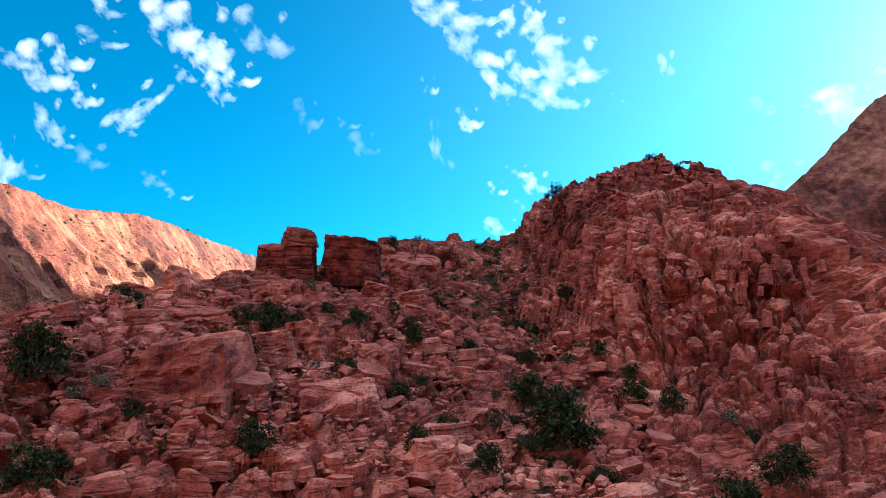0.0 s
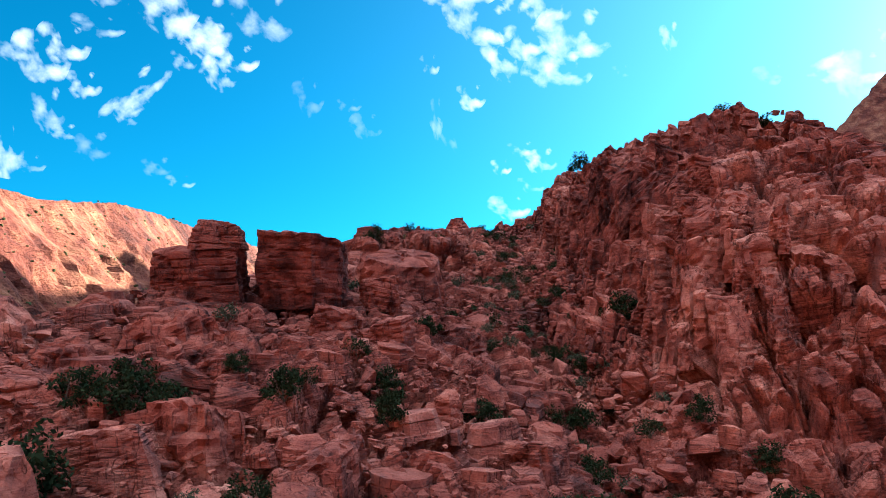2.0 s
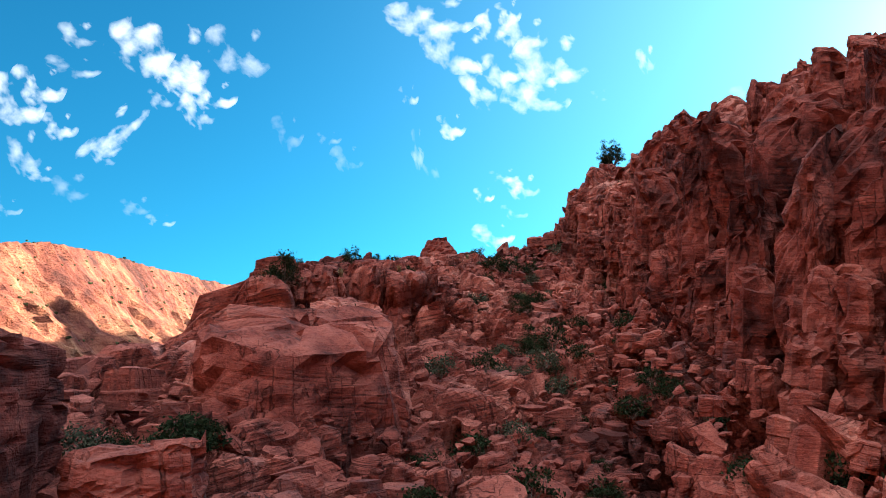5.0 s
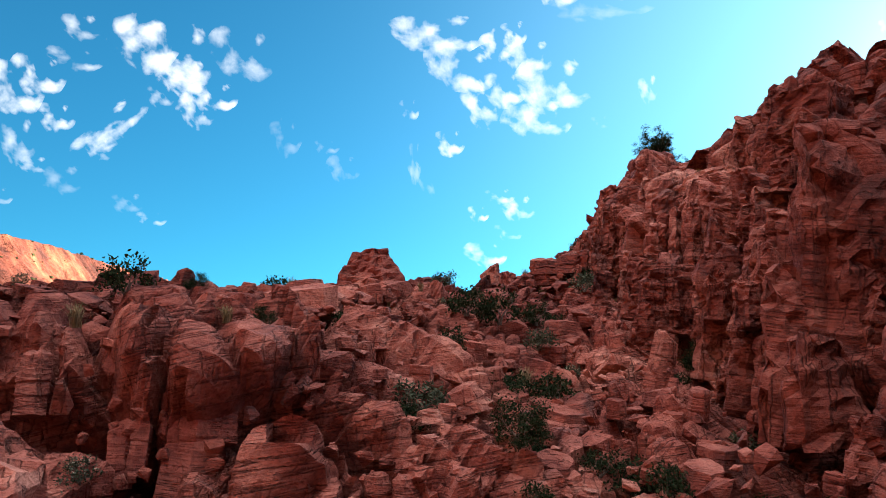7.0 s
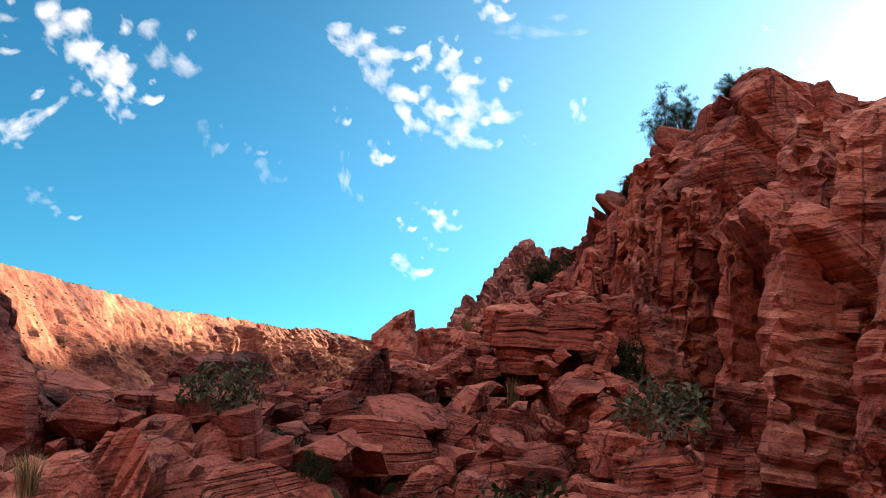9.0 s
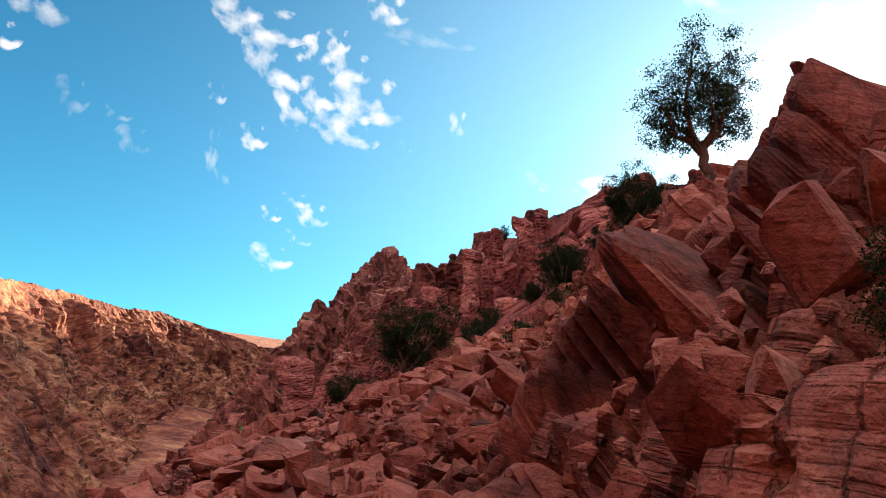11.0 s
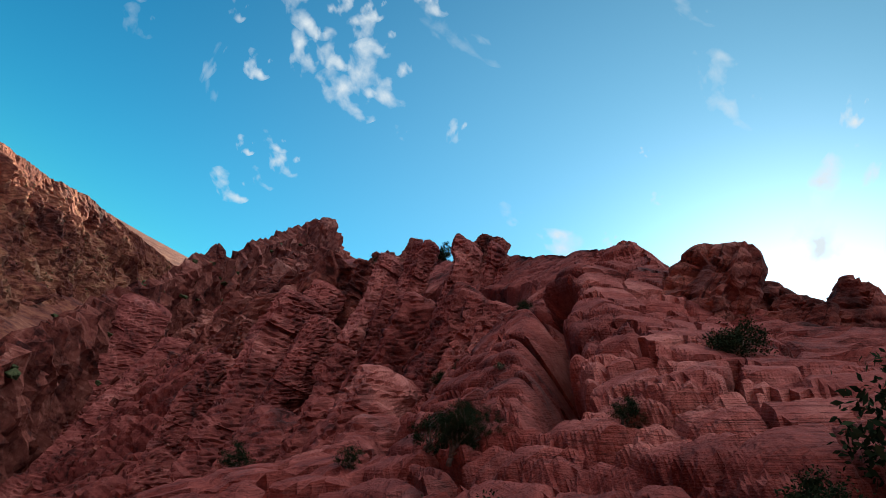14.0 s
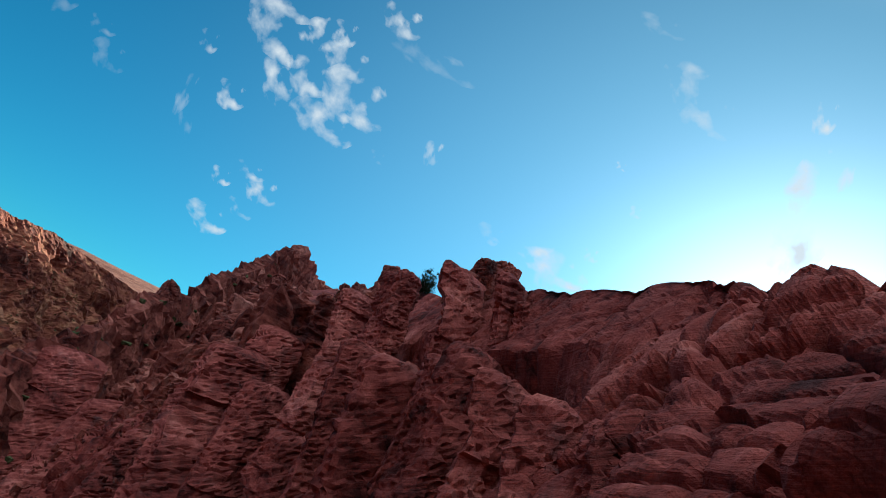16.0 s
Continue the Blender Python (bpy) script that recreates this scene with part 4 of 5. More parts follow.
for k, (x, y, z, w, d, h, lean, to) in enumerate(((7.0, 111.2, 34.8, 1.0, 0.9, 2.7, 9, 150), (7.75, 111.4, 35.2, 0.8, 0.8, 2.2, 8, 150), (6.1, 107.8, 34.4, 1.0, 0.9, 2.3, 5, 170), (6.9, 108.2, 34.2, 0.9, 0.9, 2.5, 3, 170), (3.9, 105.6, 34.6, 1.3, 1.1, 1.9, 2, 90), (5.0, 107.6, 34.5, 0.8, 0.8, 1.7, 6, 160), (8.3, 109.4, 35.2, 0.7, 0.6, 1.9, 7, 160), (9.0, 110.2, 36.0, 0.8, 0.8, 1.9, 9, 160))):
    boulder("leaning pillar of thin-bedded red sandstone", x, y, z, w, d, h, 12 * k, 100 + k, 4, 0.02, 0, lean, to, 0.06, 12, 5.0, PILLARS, "rock_pillar", 0.03, 0.04)
boulder("rough block of red sandstone under the leaning juniper", 19.3, 124.7, 42.7, 1.3, 1.3, 1.6, 30, 131, 3, 0.1, 0.2, 4, 40, 0.1, 16, 4.0)
boulder("rough block of red sandstone on the cliff edge", 13.0, 114.0, 38.6, 2.2, 2.0, 1.9, 10, 132, 3, 0.1, 0.2, 4, 40, 0.1, 16, 4.0)
boulder("weathered knob of red sandstone on the cliff top", 15.2, 113.6, 41.4, 2.0, 1.8, 2.0, 50, 133, 3, 0.15, 0.3, 4, 40, 0.1, 16, 4.0)
TALUS = "fallen blocks beside the path"
TALUS_LARGE = ((20.7, 130.7, -0.25, 1.8, 1.4, 1.2, 10), (22.4, 133.4, 0.3, 1.4, 1.2, 1.0, 16), (21.0, 129.2, -0.1, 1.7, 1.4, 1.35, 12), (23.0, 132.4, 0.3, 1.4, 1.3, 1.1, 14), (24.2, 131.0, 0.4, 2.3, 1.7, 1.3, 8), (19.7, 131.9, 0.2, 0.9, 0.8, 0.8, 20), (17.2, 122.7, 0.2, 1.9, 2.0, 2.4, 6), (16.4, 125.8, 0.15, 1.3, 0.9, 0.7, 14))
TALUS_SMALL = ((18.0, 125.8, 0.25, 1.2, 1.0, 0.9, 18), (25.6, 133.3, 0.3, 2.0, 1.5, 1.2, 10), (24.9, 135.6, 0.2, 1.8, 1.5, 1.1, 7), (19.1, 127.4, 0.25, 1.1, 1.0, 0.9, 12), (24.4, 139.2, 0.0, 0.65, 0.5, 0.45, 15), (18.8, 124.5, 0.2, 2.0, 1.8, 1.9, 9), (21.8, 127.0, 0.3, 1.7, 1.5, 1.4, 11), (17.3, 127.2, 0.1, 0.9, 0.8, 0.6, 13))
for k, (x, y, dz, w, d, h, lean) in enumerate(TALUS_LARGE + TALUS_SMALL):
    rng = np.random.default_rng(120 + k)
    v, f = CHIPS[(7 * k) % len(CHIPS)] if k != 6 else block(rng, 4, 14, 0.15, 0.05, 0.03, 0.5, 0.3, 2.8, 0.12)
    v, f = worn(v, f, 0.05, 2)
    v = weathered(place_mesh(v, (w, d, h), rng.uniform(0, 3), radians(lean), rng.uniform(0, 6)), 0.16 * w, 0.45, 120 + k)
    ob = new("boulder", mesh_of("boulder", v, f, ROCK_SMOOTH))
    ob.location = (x, y, ground_z(x, y) + dz - 0.45 * h)
    tagged(ob, "fallen angular block of red sandstone on the talus", "boulder", TALUS)
boulder("smooth rounded boulder standing on the ridge", 38.2, 160.8, 50.8, 3.1, 3.0, 3.4, 25, 150, 6, 0.0, 0.85, 6, 200, 0.0, 20, 2.3, "", "boulder", 0.01, 0.02)
for k, (x, y, z, w, d, h) in enumerate(((39.9, 159.0, 51.0, 2.6, 2.2, 2.6), (40.5, 160.7, 50.6, 3.2, 2.8, 3.7), (42.0, 158.8, 52.2, 3.2, 2.4, 2.7), (44.4, 160.2, 53.0, 3.4, 2.6, 2.6))):
    boulder("worn block of red sandstone lying along the ridge", x, y, z, w, d, h, 30 * k, 154 + k, 4, 0.08, 0.4, 4, 70 * k, 0.15, 16, 3.0, "blocks on the ridge")
for k, (x, y, z, w, h) in enumerate(((46.6, 201.0, 55.8, 2.0, 2.6), (48.6, 202.6, 56.0, 2.2, 3.0), (45.0, 198.5, 54.6, 2.0, 2.2), (51.0, 206.5, 56.4, 2.2, 1.8), (55.6, 244.0, 58.8, 3.0, 2.4), (58.4, 250.0, 58.6, 3.0, 2.0))):
    boulder("block of red sandstone perched on a pillar", x, y, z, w, w * 0.9, h, 25 * k, 160 + k, 4, 0.12, 0.3, 4, 40 * k, 0.2, 12, 3.0, "blocks on the skyline")
boulder("stepped summit tower of red sandstone", 82.3, 427.5, 64.0, 9.0, 8.0, 12.4, 20, 170, 9, 0.3, 0, 0, 0, 0.06, 18, 3.2, "", "summit_tower")
boulder("knob of red rock on the spur", 43.4, 338.5, 42.0, 5.5, 5.0, 5.8, 0, 171, 4, 0.2, 0.5, 0, 0, 0.1, 14, 2.6, "", "outcrop")

# pillars that stand out from the slope further on: the line of the face from the top down, width, depth
PILLAR_RIBS = (
    (((43.6, 192.2, 56.6), (44.2, 191.2, 54.6), (44.4, 189.6, 51.5), (44.0, 188.0, 48.5)), 1.9, 2.6), (((44.7, 190.8, 55.6), (44.9, 190.2, 53.0), (44.7, 188.5, 49.5)), 1.3, 2.2),
    (((42.4, 195.4, 56.4), (43.0, 193.9, 53.9), (42.7, 191.8, 50.5), (42.2, 189.9, 47.0), (41.4, 187.9, 43.4)), 2.5, 3.2), (((41.3, 194.0, 50.9), (41.0, 192.5, 47.7), (41.1, 190.7, 43.5), (40.8, 189.4, 40.1)), 3.8, 4.4),
    (((42.3, 190.9, 51.8), (42.2, 188.9, 48.3), (41.4, 187.0, 45.0), (40.8, 184.7, 41.5)), 2.4, 3.4), (((39.2, 223.0, 47.0), (37.6, 217.0, 41.2), (36.8, 211.0, 36.0), (35.9, 205.4, 32.0)), 4.0, 5.0),
    (((44.4, 233.2, 49.8), (43.2, 229.3, 44.7), (41.5, 224.2, 39.0)), 3.8, 5.0), (((37.8, 231.0, 37.0), (35.3, 224.9, 31.6), (34.6, 218.8, 26.9)), 3.8, 5.0),
    (((41.0, 203.4, 44.8), (40.5, 199.6, 40.9), (39.5, 196.2, 37.0)), 3.0, 4.0), (((40.4, 192.5, 44.2), (39.5, 190.5, 42.1), (38.7, 188.3, 39.3)), 2.8, 3.6),
    (((29.4, 284.4, 34.0), (28.9, 275.8, 23.1), (27.5, 266.4, 16.0)), 6.0, 8.0), (((37.0, 266.6, 32.5), (33.2, 255.0, 22.8), (29.9, 245.1, 15.0)), 6.0, 8.0),
    (((43.3, 209.7, 49.2), (42.3, 206.8, 46.0), (41.5, 204.9, 42.7)), 3.2, 4.0), (((39.4, 177.2, 51.2), (38.7, 174.5, 48.1), (37.9, 171.9, 45.0)), 2.2, 3.0), (((38.6, 173.2, 51.0), (37.8, 170.9, 47.6)), 2.0, 2.8),
    (((44.2, 206.8, 56.5), (44.3, 206.0, 53.4), (44.0, 204.2, 49.6)), 1.9, 2.6), (((45.5, 212.0, 56.8), (45.6, 211.0, 53.0), (44.6, 209.0, 49.6)), 2.2, 3.0), (((45.3, 219.6, 55.0), (45.3, 217.4, 50.6), (44.6, 215.0, 47.0)), 2.8, 3.6),
    (((34.5, 175.0, 45.5), (33.0, 171.0, 41.5), (31.5, 167.0, 36.5)), 3.6, 3.4), (((33.0, 168.0, 44.0), (31.5, 164.5, 40.5), (29.5, 160.0, 35.5)), 3.4, 3.4), (((35.5, 182.0, 42.5), (34.0, 178.0, 38.0), (32.0, 173.0, 32.5)), 3.8, 3.6),
    (((36.5, 192.0, 39.5), (34.5, 187.0, 36.0), (32.5, 182.0, 30.5)), 4.0, 3.8), (((37.5, 200.0, 38.5), (36.0, 196.0, 34.0), (34.0, 190.0, 28.5)), 4.0, 3.8), (((31.5, 161.0, 43.5), (29.5, 157.5, 40.0), (27.5, 154.0, 35.5)), 3.4, 3.2),
    (((41.2, 187.0, 52.4), (41.0, 185.2, 49.0), (40.2, 182.6, 45.0)), 2.6, 3.4), (((40.6, 182.0, 51.6), (40.0, 179.8, 47.6), (39.0, 177.0, 43.6)), 2.4, 3.2), (((42.0, 202.0, 51.0), (41.8, 199.5, 47.0), (41.2, 196.8, 42.6)), 2.6, 3.4), (((40.6, 213.0, 46.0), (39.4, 209.0, 41.0), (38.2, 205.0, 36.6)), 3.0, 4.0),
)


def rib(path, wide, deep, seed, inward=(0.72, 0.69), mat=None, label="tall pillar of thin-bedded red sandstone standing out from the slope", group="fluted pillars on the slope"):
    """A tall pillar of thin-bedded rock whose outer face follows a line, rounded at the top."""
    rng = np.random.default_rng(seed)
    c = np.array(path)
    c = np.concatenate([c, c[-1:] + 0.5 * (c[-1:] - c[-2:-1])])
    run = np.concatenate([[0], np.cumsum(np.linalg.norm(np.diff(c, axis=0), axis=1))])
    t = np.arange(0, run[-1], 0.055 * wide + 0.06)
    line = np.stack([np.interp(t, run, c[:, i]) for i in range(3)], -1)
    for _ in range(6):
        line[1:-1] = (line[:-2] + 2 * line[1:-1] + line[2:]) / 4
    across = np.array((inward[1], -inward[0], 0.0))
    inward = np.array((*inward, 0.0))
    corner = footprint(rng, int(rng.integers(6, 9)), 3.6, 0.14)
    ring = np.concatenate([corner, corner[:1]])
    round_run = np.concatenate([[0], np.cumsum(np.linalg.norm(np.diff(ring, axis=0), axis=1))])
    foot = np.stack([np.interp(np.linspace(0, round_run[-1], 48, endpoint=False), round_run, ring[:, i]) for i in (0, 1)], -1) * 2
    rings = []
    swell = smooth_noise(np.stack([t, 0 * t, 0 * t], -1), 2.2, seed, 2)
    stage_at = np.cumsum(rng.uniform(0.5, 1.5, 40)) * wide
    stage = rng.normal(0, 0.045, (41, 3))
    for q, d, sw in zip(line, t, swell):
        own = stage[int(np.searchsorted(stage_at, d))]
        round_off = math.sqrt(1 - max(0.0, 1 - d / (0.4 * wide)) ** 2.2 * 0.92)
        w, dp = 0.5 * wide * round_off * (1 + 0.2 * sw + 0.02 * d + own[0]), 0.5 * deep * round_off * (1 + own[1])
        rings.append(q + inward * 0.36 * deep + across * (0.2 * sw + own[2] * wide) + (w * foot[:, :1]) * across + (dp * foot[:, 1:]) * inward)
    v, f = loft(rings[::-1])
    lumps = 0.05 * wide * smooth_noise(v, 0.8 * wide, seed + 5, 2)
    v = v + vertex_normals(v, f) * lumps[:, None]
    v = weathered_parts([(v, f)], 400 + seed % 7, float(np.clip(wide / 3.4, 0.6, 0.8 if wide > 4 else 1.2)), 0.1, 1.6 if mat is None else 1.0)[0][0]
    at = c[-2]
    ob = new("rock_pillar", mesh_of("rock_pillar", v - at, f, mat or ROCK_LATE))
    ob.location = at
    return tagged(ob, label, "rock pillar", group)


for k, (path, wide, deep) in enumerate(PILLAR_RIBS):
    rib(path, 0.74 * wide, 1.5 * deep, 500 + k)

# slab-sided buttresses along the foot of the first cliff
wall_rng = np.random.default_rng(77)
x = 13.2
for k in range(12):
    wide = float(wall_rng.uniform(0.9, 2.5))
    x += 0.5 * wide
    dx, dy = wall_rng.normal(0, 0.2), wall_rng.normal(0, 0.6)
    top = float(np.interp(x, (13, 17, 25, 31), (31.0, 34.0, 34.4, 33.0))) + wall_rng.uniform(-2.5, 0.5)
    rib(((x + dx, 59.8 + dy, top), (x + dx, 58.8 + dy, 30.8), (x, 57.2 + dy, 27.2), (x - 0.1, 55.4 + dy, 23.6), (x - 0.2, 53.8 + dy, 20.5)), wide, 3.4, 560 + k, (0.10, 0.995), ROCK, "slab-sided buttress of red sandstone at the cliff foot", "buttresses of the first cliff")
    x += 0.5 * wide + float(wall_rng.uniform(0.0, 0.5))

# ---- plants ----


def leaf_material(name, tones):
    m, n, l = material(name)
    g = n.new("ShaderNodeNewGeometry")
    cr = ramp(n, ((0.0, tones[0]), (0.55, tones[1]), (1.0, tones[2])))
    l.new(g.outputs["Random Per Island"], cr.inputs["Fac"])
    d, t, mx, o = n.new("ShaderNodeBsdfDiffuse"), n.new("ShaderNodeBsdfTranslucent"), n.new("ShaderNodeMixShader"), n.new("ShaderNodeOutputMaterial")
    mx.inputs[0].default_value = 0.18
    l.new(cr.outputs["Color"], d.inputs["Color"]), l.new(cr.outputs["Color"], t.inputs["Color"])
    l.new(d.outputs[0], mx.inputs[1]), l.new(t.outputs[0], mx.inputs[2]), l.new(mx.outputs[0], o.inputs["Surface"])
    return m


def bark_material():
    m, n, l = material("bark")
    pos = n.new("ShaderNodeTexCoord").outputs["Object"]
    ns = noise_node(n, l, mapping(n, l, pos, (9, 9, 1.5)), 3.0, 4, 0.6)
    cr = ramp(n, ((0.35, (0.055, 0.04, 0.032)), (0.7, (0.17, 0.13, 0.10))))
    l.new(ns.outputs["Fac"], cr.inputs["Fac"])
    b, bu, o = n.new("ShaderNodeBsdfPrincipled"), n.new("ShaderNodeBump"), n.new("ShaderNodeOutputMaterial")
    b.inputs["Roughness"].default_value = 0.9
    bu.inputs["Distance"].default_value = 0.02
    l.new(cr.outputs["Color"], b.inputs["Base Color"]), l.new(ns.outputs["Fac"], bu.inputs["Height"])
    l.new(bu.outputs["Normal"], b.inputs["Normal"]), l.new(b.outputs[0], o.inputs["Surface"])
    return m


LEAF = leaf_material("juniper_leaf", ((0.010, 0.017, 0.009), (0.019, 0.030, 0.015), (0.034, 0.048, 0.023)))
LEAF_PALE = leaf_material("sage_leaf", ((0.030, 0.038, 0.024), (0.055, 0.066, 0.042), (0.09, 0.10, 0.068)))
FLOWER = leaf_material("pale_flower", ((0.30, 0.30, 0.22), (0.42, 0.42, 0.32), (0.52, 0.50, 0.40)))
STRAW = leaf_material("dry_grass", ((0.13, 0.10, 0.055), (0.22, 0.18, 0.10), (0.32, 0.27, 0.16)))
BARK = bark_material()


def tube(points, radii, sides=6):
    """A tapered limb along points."""
    rings = []
    for i, (p, r) in enumerate(zip(points, radii)):
        a = np.array(points[min(i + 1, len(points) - 1)]) - np.array(points[max(i - 1, 0)])
        a = a / (np.linalg.norm(a) + 1e-9)
        u = np.cross(a, (0.3, 0.9, 0.1))
        u = u / (np.linalg.norm(u) + 1e-9)
        w = np.cross(a, u)
        t = np.linspace(0, 2 * np.pi, sides, endpoint=False)[:, None]
        rings.append(np.array(p) + r * (np.cos(t) * u + np.sin(t) * w))
    return loft(rings)


def leaves(rng, centres, radii, per, size):
    """Small leaf clumps: bent slips turned every way round each centre."""
    vs, fs = [], []
    for c, r in zip(centres, radii):
        for _ in range(per):
            p = np.array(c) + rng.normal(0, 0.5, 3) * r * np.array((1, 1, 0.8))
            a, b = rng.normal(0, 1, 3), rng.normal(0, 1, 3)
            a = a / np.linalg.norm(a)
            b = b - a * (a @ b)
            b = b / (np.linalg.norm(b) + 1e-9)
            s = size * rng.uniform(0.6, 1.4)
            k = len(vs)
            vs += [p - a * s, p + b * s * 0.45, p + a * s, p - b * s * 0.45]
            fs.append((k, k + 1, k + 2, k + 3))
    return np.array(vs), fs


def merge(parts):
    vs, fs, n = [], [], 0
    for v, f in parts:
        vs.append(v)
        fs += [tuple(i + n for i in q) for q in f]
        n += len(v)
    return np.concatenate(vs), fs


def limb_path(rng, start, end, steps=5, wobble=0.08):
    s, e = np.array(start, float), np.array(end, float)
    pts = [s + (e - s) * t + rng.normal(0, wobble, 3) * np.linalg.norm(e - s) * (0 < t < 1) for t in np.linspace(0, 1, steps)]
    return pts


def shrub(seed, flat=0.75, leaf=None, flowers=False, label="", dense=52, leaf_size=0.044):
    """A shrub 1 m across on several stems."""
    rng = np.random.default_rng(seed)
    root = new("shrub")
    stems, tips = [], []
    for k in range(7):
        a, r = rng.uniform(0, 6.28), rng.uniform(0.12, 0.42)
        tip = (r * math.cos(a), r * math.sin(a), flat * rng.uniform(0.35, 0.85))
        stems.append(tube(limb_path(rng, (rng.normal(0, 0.03), rng.normal(0, 0.03), -0.12), tip), np.linspace(0.022, 0.006, 5), 4))
        tips.append(tip)
    for k in range(26):
        a, r = rng.uniform(0, 6.28), 0.5 * math.sqrt(rng.random())
        tips.append((r * math.cos(a), r * math.sin(a), flat * rng.uniform(0.05, 1.0) * math.sqrt(max(0.05, 1 - (r / 0.55) ** 2))))
    v, f = merge(stems)
    part("stem", v, f, BARK, root)
    v, f = leaves(rng, tips, rng.uniform(0.12, 0.22, len(tips)), dense, leaf_size)
    part("foliage", v, f, leaf or LEAF, root)
    if flowers:
        v, f = leaves(rng, [t for t in tips if t[2] > 0.3 * flat], [0.14] * 40, 9, 0.022)
        tagged(part("blossom", v, f, FLOWER, root, "small cream flower heads"), kind="stuff")
    return tagged(root, label, "shrub")


def juniper(seed, lean=0.2, spread=0.42, label="", clumps=96, bare=0.3, per=55, leaf=0.016):
    """A juniper 1 m high: twisted trunk, limbs and an open crown."""
    rng = np.random.default_rng(seed)
    root = new("juniper")
    fork = np.array((lean * 0.3, 0.05, bare))
    trunk = tube(limb_path(rng, (0, 0, -0.1), fork, 6, 0.05), np.linspace(0.05, 0.034, 6), 8)
    part("trunk", *trunk, BARK, root, "dark twisted trunk")
    tips = []
    for k in range(8):
        a = k * 0.8 + rng.uniform(-0.3, 0.3)
        r = spread * rng.uniform(0.5, 1.05)
        tip = np.array((lean * 0.6 + r * math.cos(a), r * math.sin(a), rng.uniform(0.45, 0.97)))
        path = limb_path(rng, fork - (0, 0, rng.uniform(0, 0.08)), tip, 5, 0.06)
        part("limb", *tube(path, np.linspace(0.024, 0.006, 5), 5), BARK, root)
        for q in (path[2], path[3], path[4]):
            for _ in range(clumps // 12):
                tips.append(np.array(q) + rng.normal(0, 0.075, 3))
    tips += [np.array((lean * 0.6 + rng.normal(0, spread * 0.36), rng.normal(0, spread * 0.36), rng.uniform(bare + 0.1, 0.95))) for _ in range(clumps // 2)]
    v, f = leaves(rng, tips, rng.uniform(0.05, 0.085, len(tips)), per, leaf)
    part("crown", v, f, LEAF, root, "dark green scaly foliage in open clumps")
    return tagged(root, label, "tree")


def grass_tuft(seed, label):
    """A tuft of dry bunch grass 1 m high."""
    rng = np.random.default_rng(seed)
    root = new("grass_tuft")
    vs, fs = [], []
    for k in range(150):
        a, out = rng.uniform(0, 6.28), rng.uniform(0.1, 0.65)
        h, b = rng.uniform(0.5, 1.0), rng.normal(0, 0.09, 2)
        d = np.array((math.cos(a), math.sin(a), 0))
        s = np.array((-d[1], d[0], 0)) * 0.012
        p0, p1, p2 = np.array((b[0], b[1], -0.05)), np.array((b[0], b[1], h * 0.55)) + d * out * 0.35, np.array((b[0], b[1], h * (1 - 0.3 * out))) + d * out
        i = len(vs)
        vs += [p0 - s, p0 + s, p1 + s * 0.8, p1 - s * 0.8, p2]
        fs += [(i, i + 1, i + 2, i + 3), (i + 3, i + 2, i + 4)]
    tagged(part("grass", np.array(vs), fs, STRAW, root), kind="stuff")
    return tagged(root, label, "grass")


def plant(protos, rows, group, seed, sink=0.06, tall=1.0):
    """Copies of the prototypes at (x, y, size), seated on the slope."""
    rng = np.random.default_rng(seed)
    for p in protos:
        tagged(p, group=group)
    spare = list(protos)
    for x, y, s in rows:
        m = Matrix.Translation((x, y, ground_z(x, y) - sink * s)) @ Matrix.Rotation(rng.uniform(0, 6.28), 4, "Z") @ Matrix.Diagonal((s, s, s * tall * rng.uniform(0.85, 1.15), 1))
        if spare:
            spare.pop().matrix_basis = m
        else:
            pick = protos[int(rng.integers(len(protos)))]
            keep = pick.matrix_basis.copy()
            pick.matrix_basis = Matrix.Identity(4)
            copy_thing(pick, m)
            pick.matrix_basis = keep


SLOPE_SHRUBS = ((-19.5, 39.5, 2.8), (-11.4, 43.6, 2.6), (-7.9, 35.0, 1.8), (-16.2, 32.5, 2.6), (-11.7, 35.0, 1.1), (-13.7, 36.3, 1.0), (-19.4, 49.4, 2.1), (-10.3, 49.0, 2.1), (-12.0, 49.1, 1.8), (-5.2, 49.6, 1.4), (-2.2, 43.4, 1.6), (-3.1, 47.2, 1.2), (-1.0, 36.4, 1.3), (0.3, 39.9, 1.3), (6.1, 41.2, 3.5), (2.0, 35.9, 1.6), (5.2, 46.9, 2.4), (11.6, 48.2, 1.8), (13.4, 46.4, 1.5), (10.2, 37.1, 1.1), (16.8, 43.4, 1.0), (7.7, 38.6, 1.4), (16.2, 37.9, 2.4), (13.2, 35.6, 2.7), (-8.9, 48.6, 1.7))
GULLY_SHRUBS = ((11.0, 55.5, 1.2), (2.6, 54.7, 1.6), (6.2, 54.6, 1.2), (-1.7, 51.2, 1.3), (-2.0, 54.0, 1.5), (8.1, 66.7, 1.2), (10.7, 68.2, 1.7), (2.0, 55.1, 1.2), (6.7, 59.4, 1.4), (12.6, 62.9, 1.1), (-3.8, 70.0, 1.1), (12.5, 52.2, 1.4), (-7.2, 51.1, 0.9), (7.1, 69.5, 1.4), (10.6, 73.2, 1.6), (10.4, 71.2, 1.3), (3.0, 65.8, 0.8), (-0.5, 61.2, 1.1), (1.4, 66.2, 1.0), (0.8, 70.0, 1.0), (3.4, 70.6, 1.0), (0.1, 66.8, 0.5), (11.6, 67.2, 0.9))
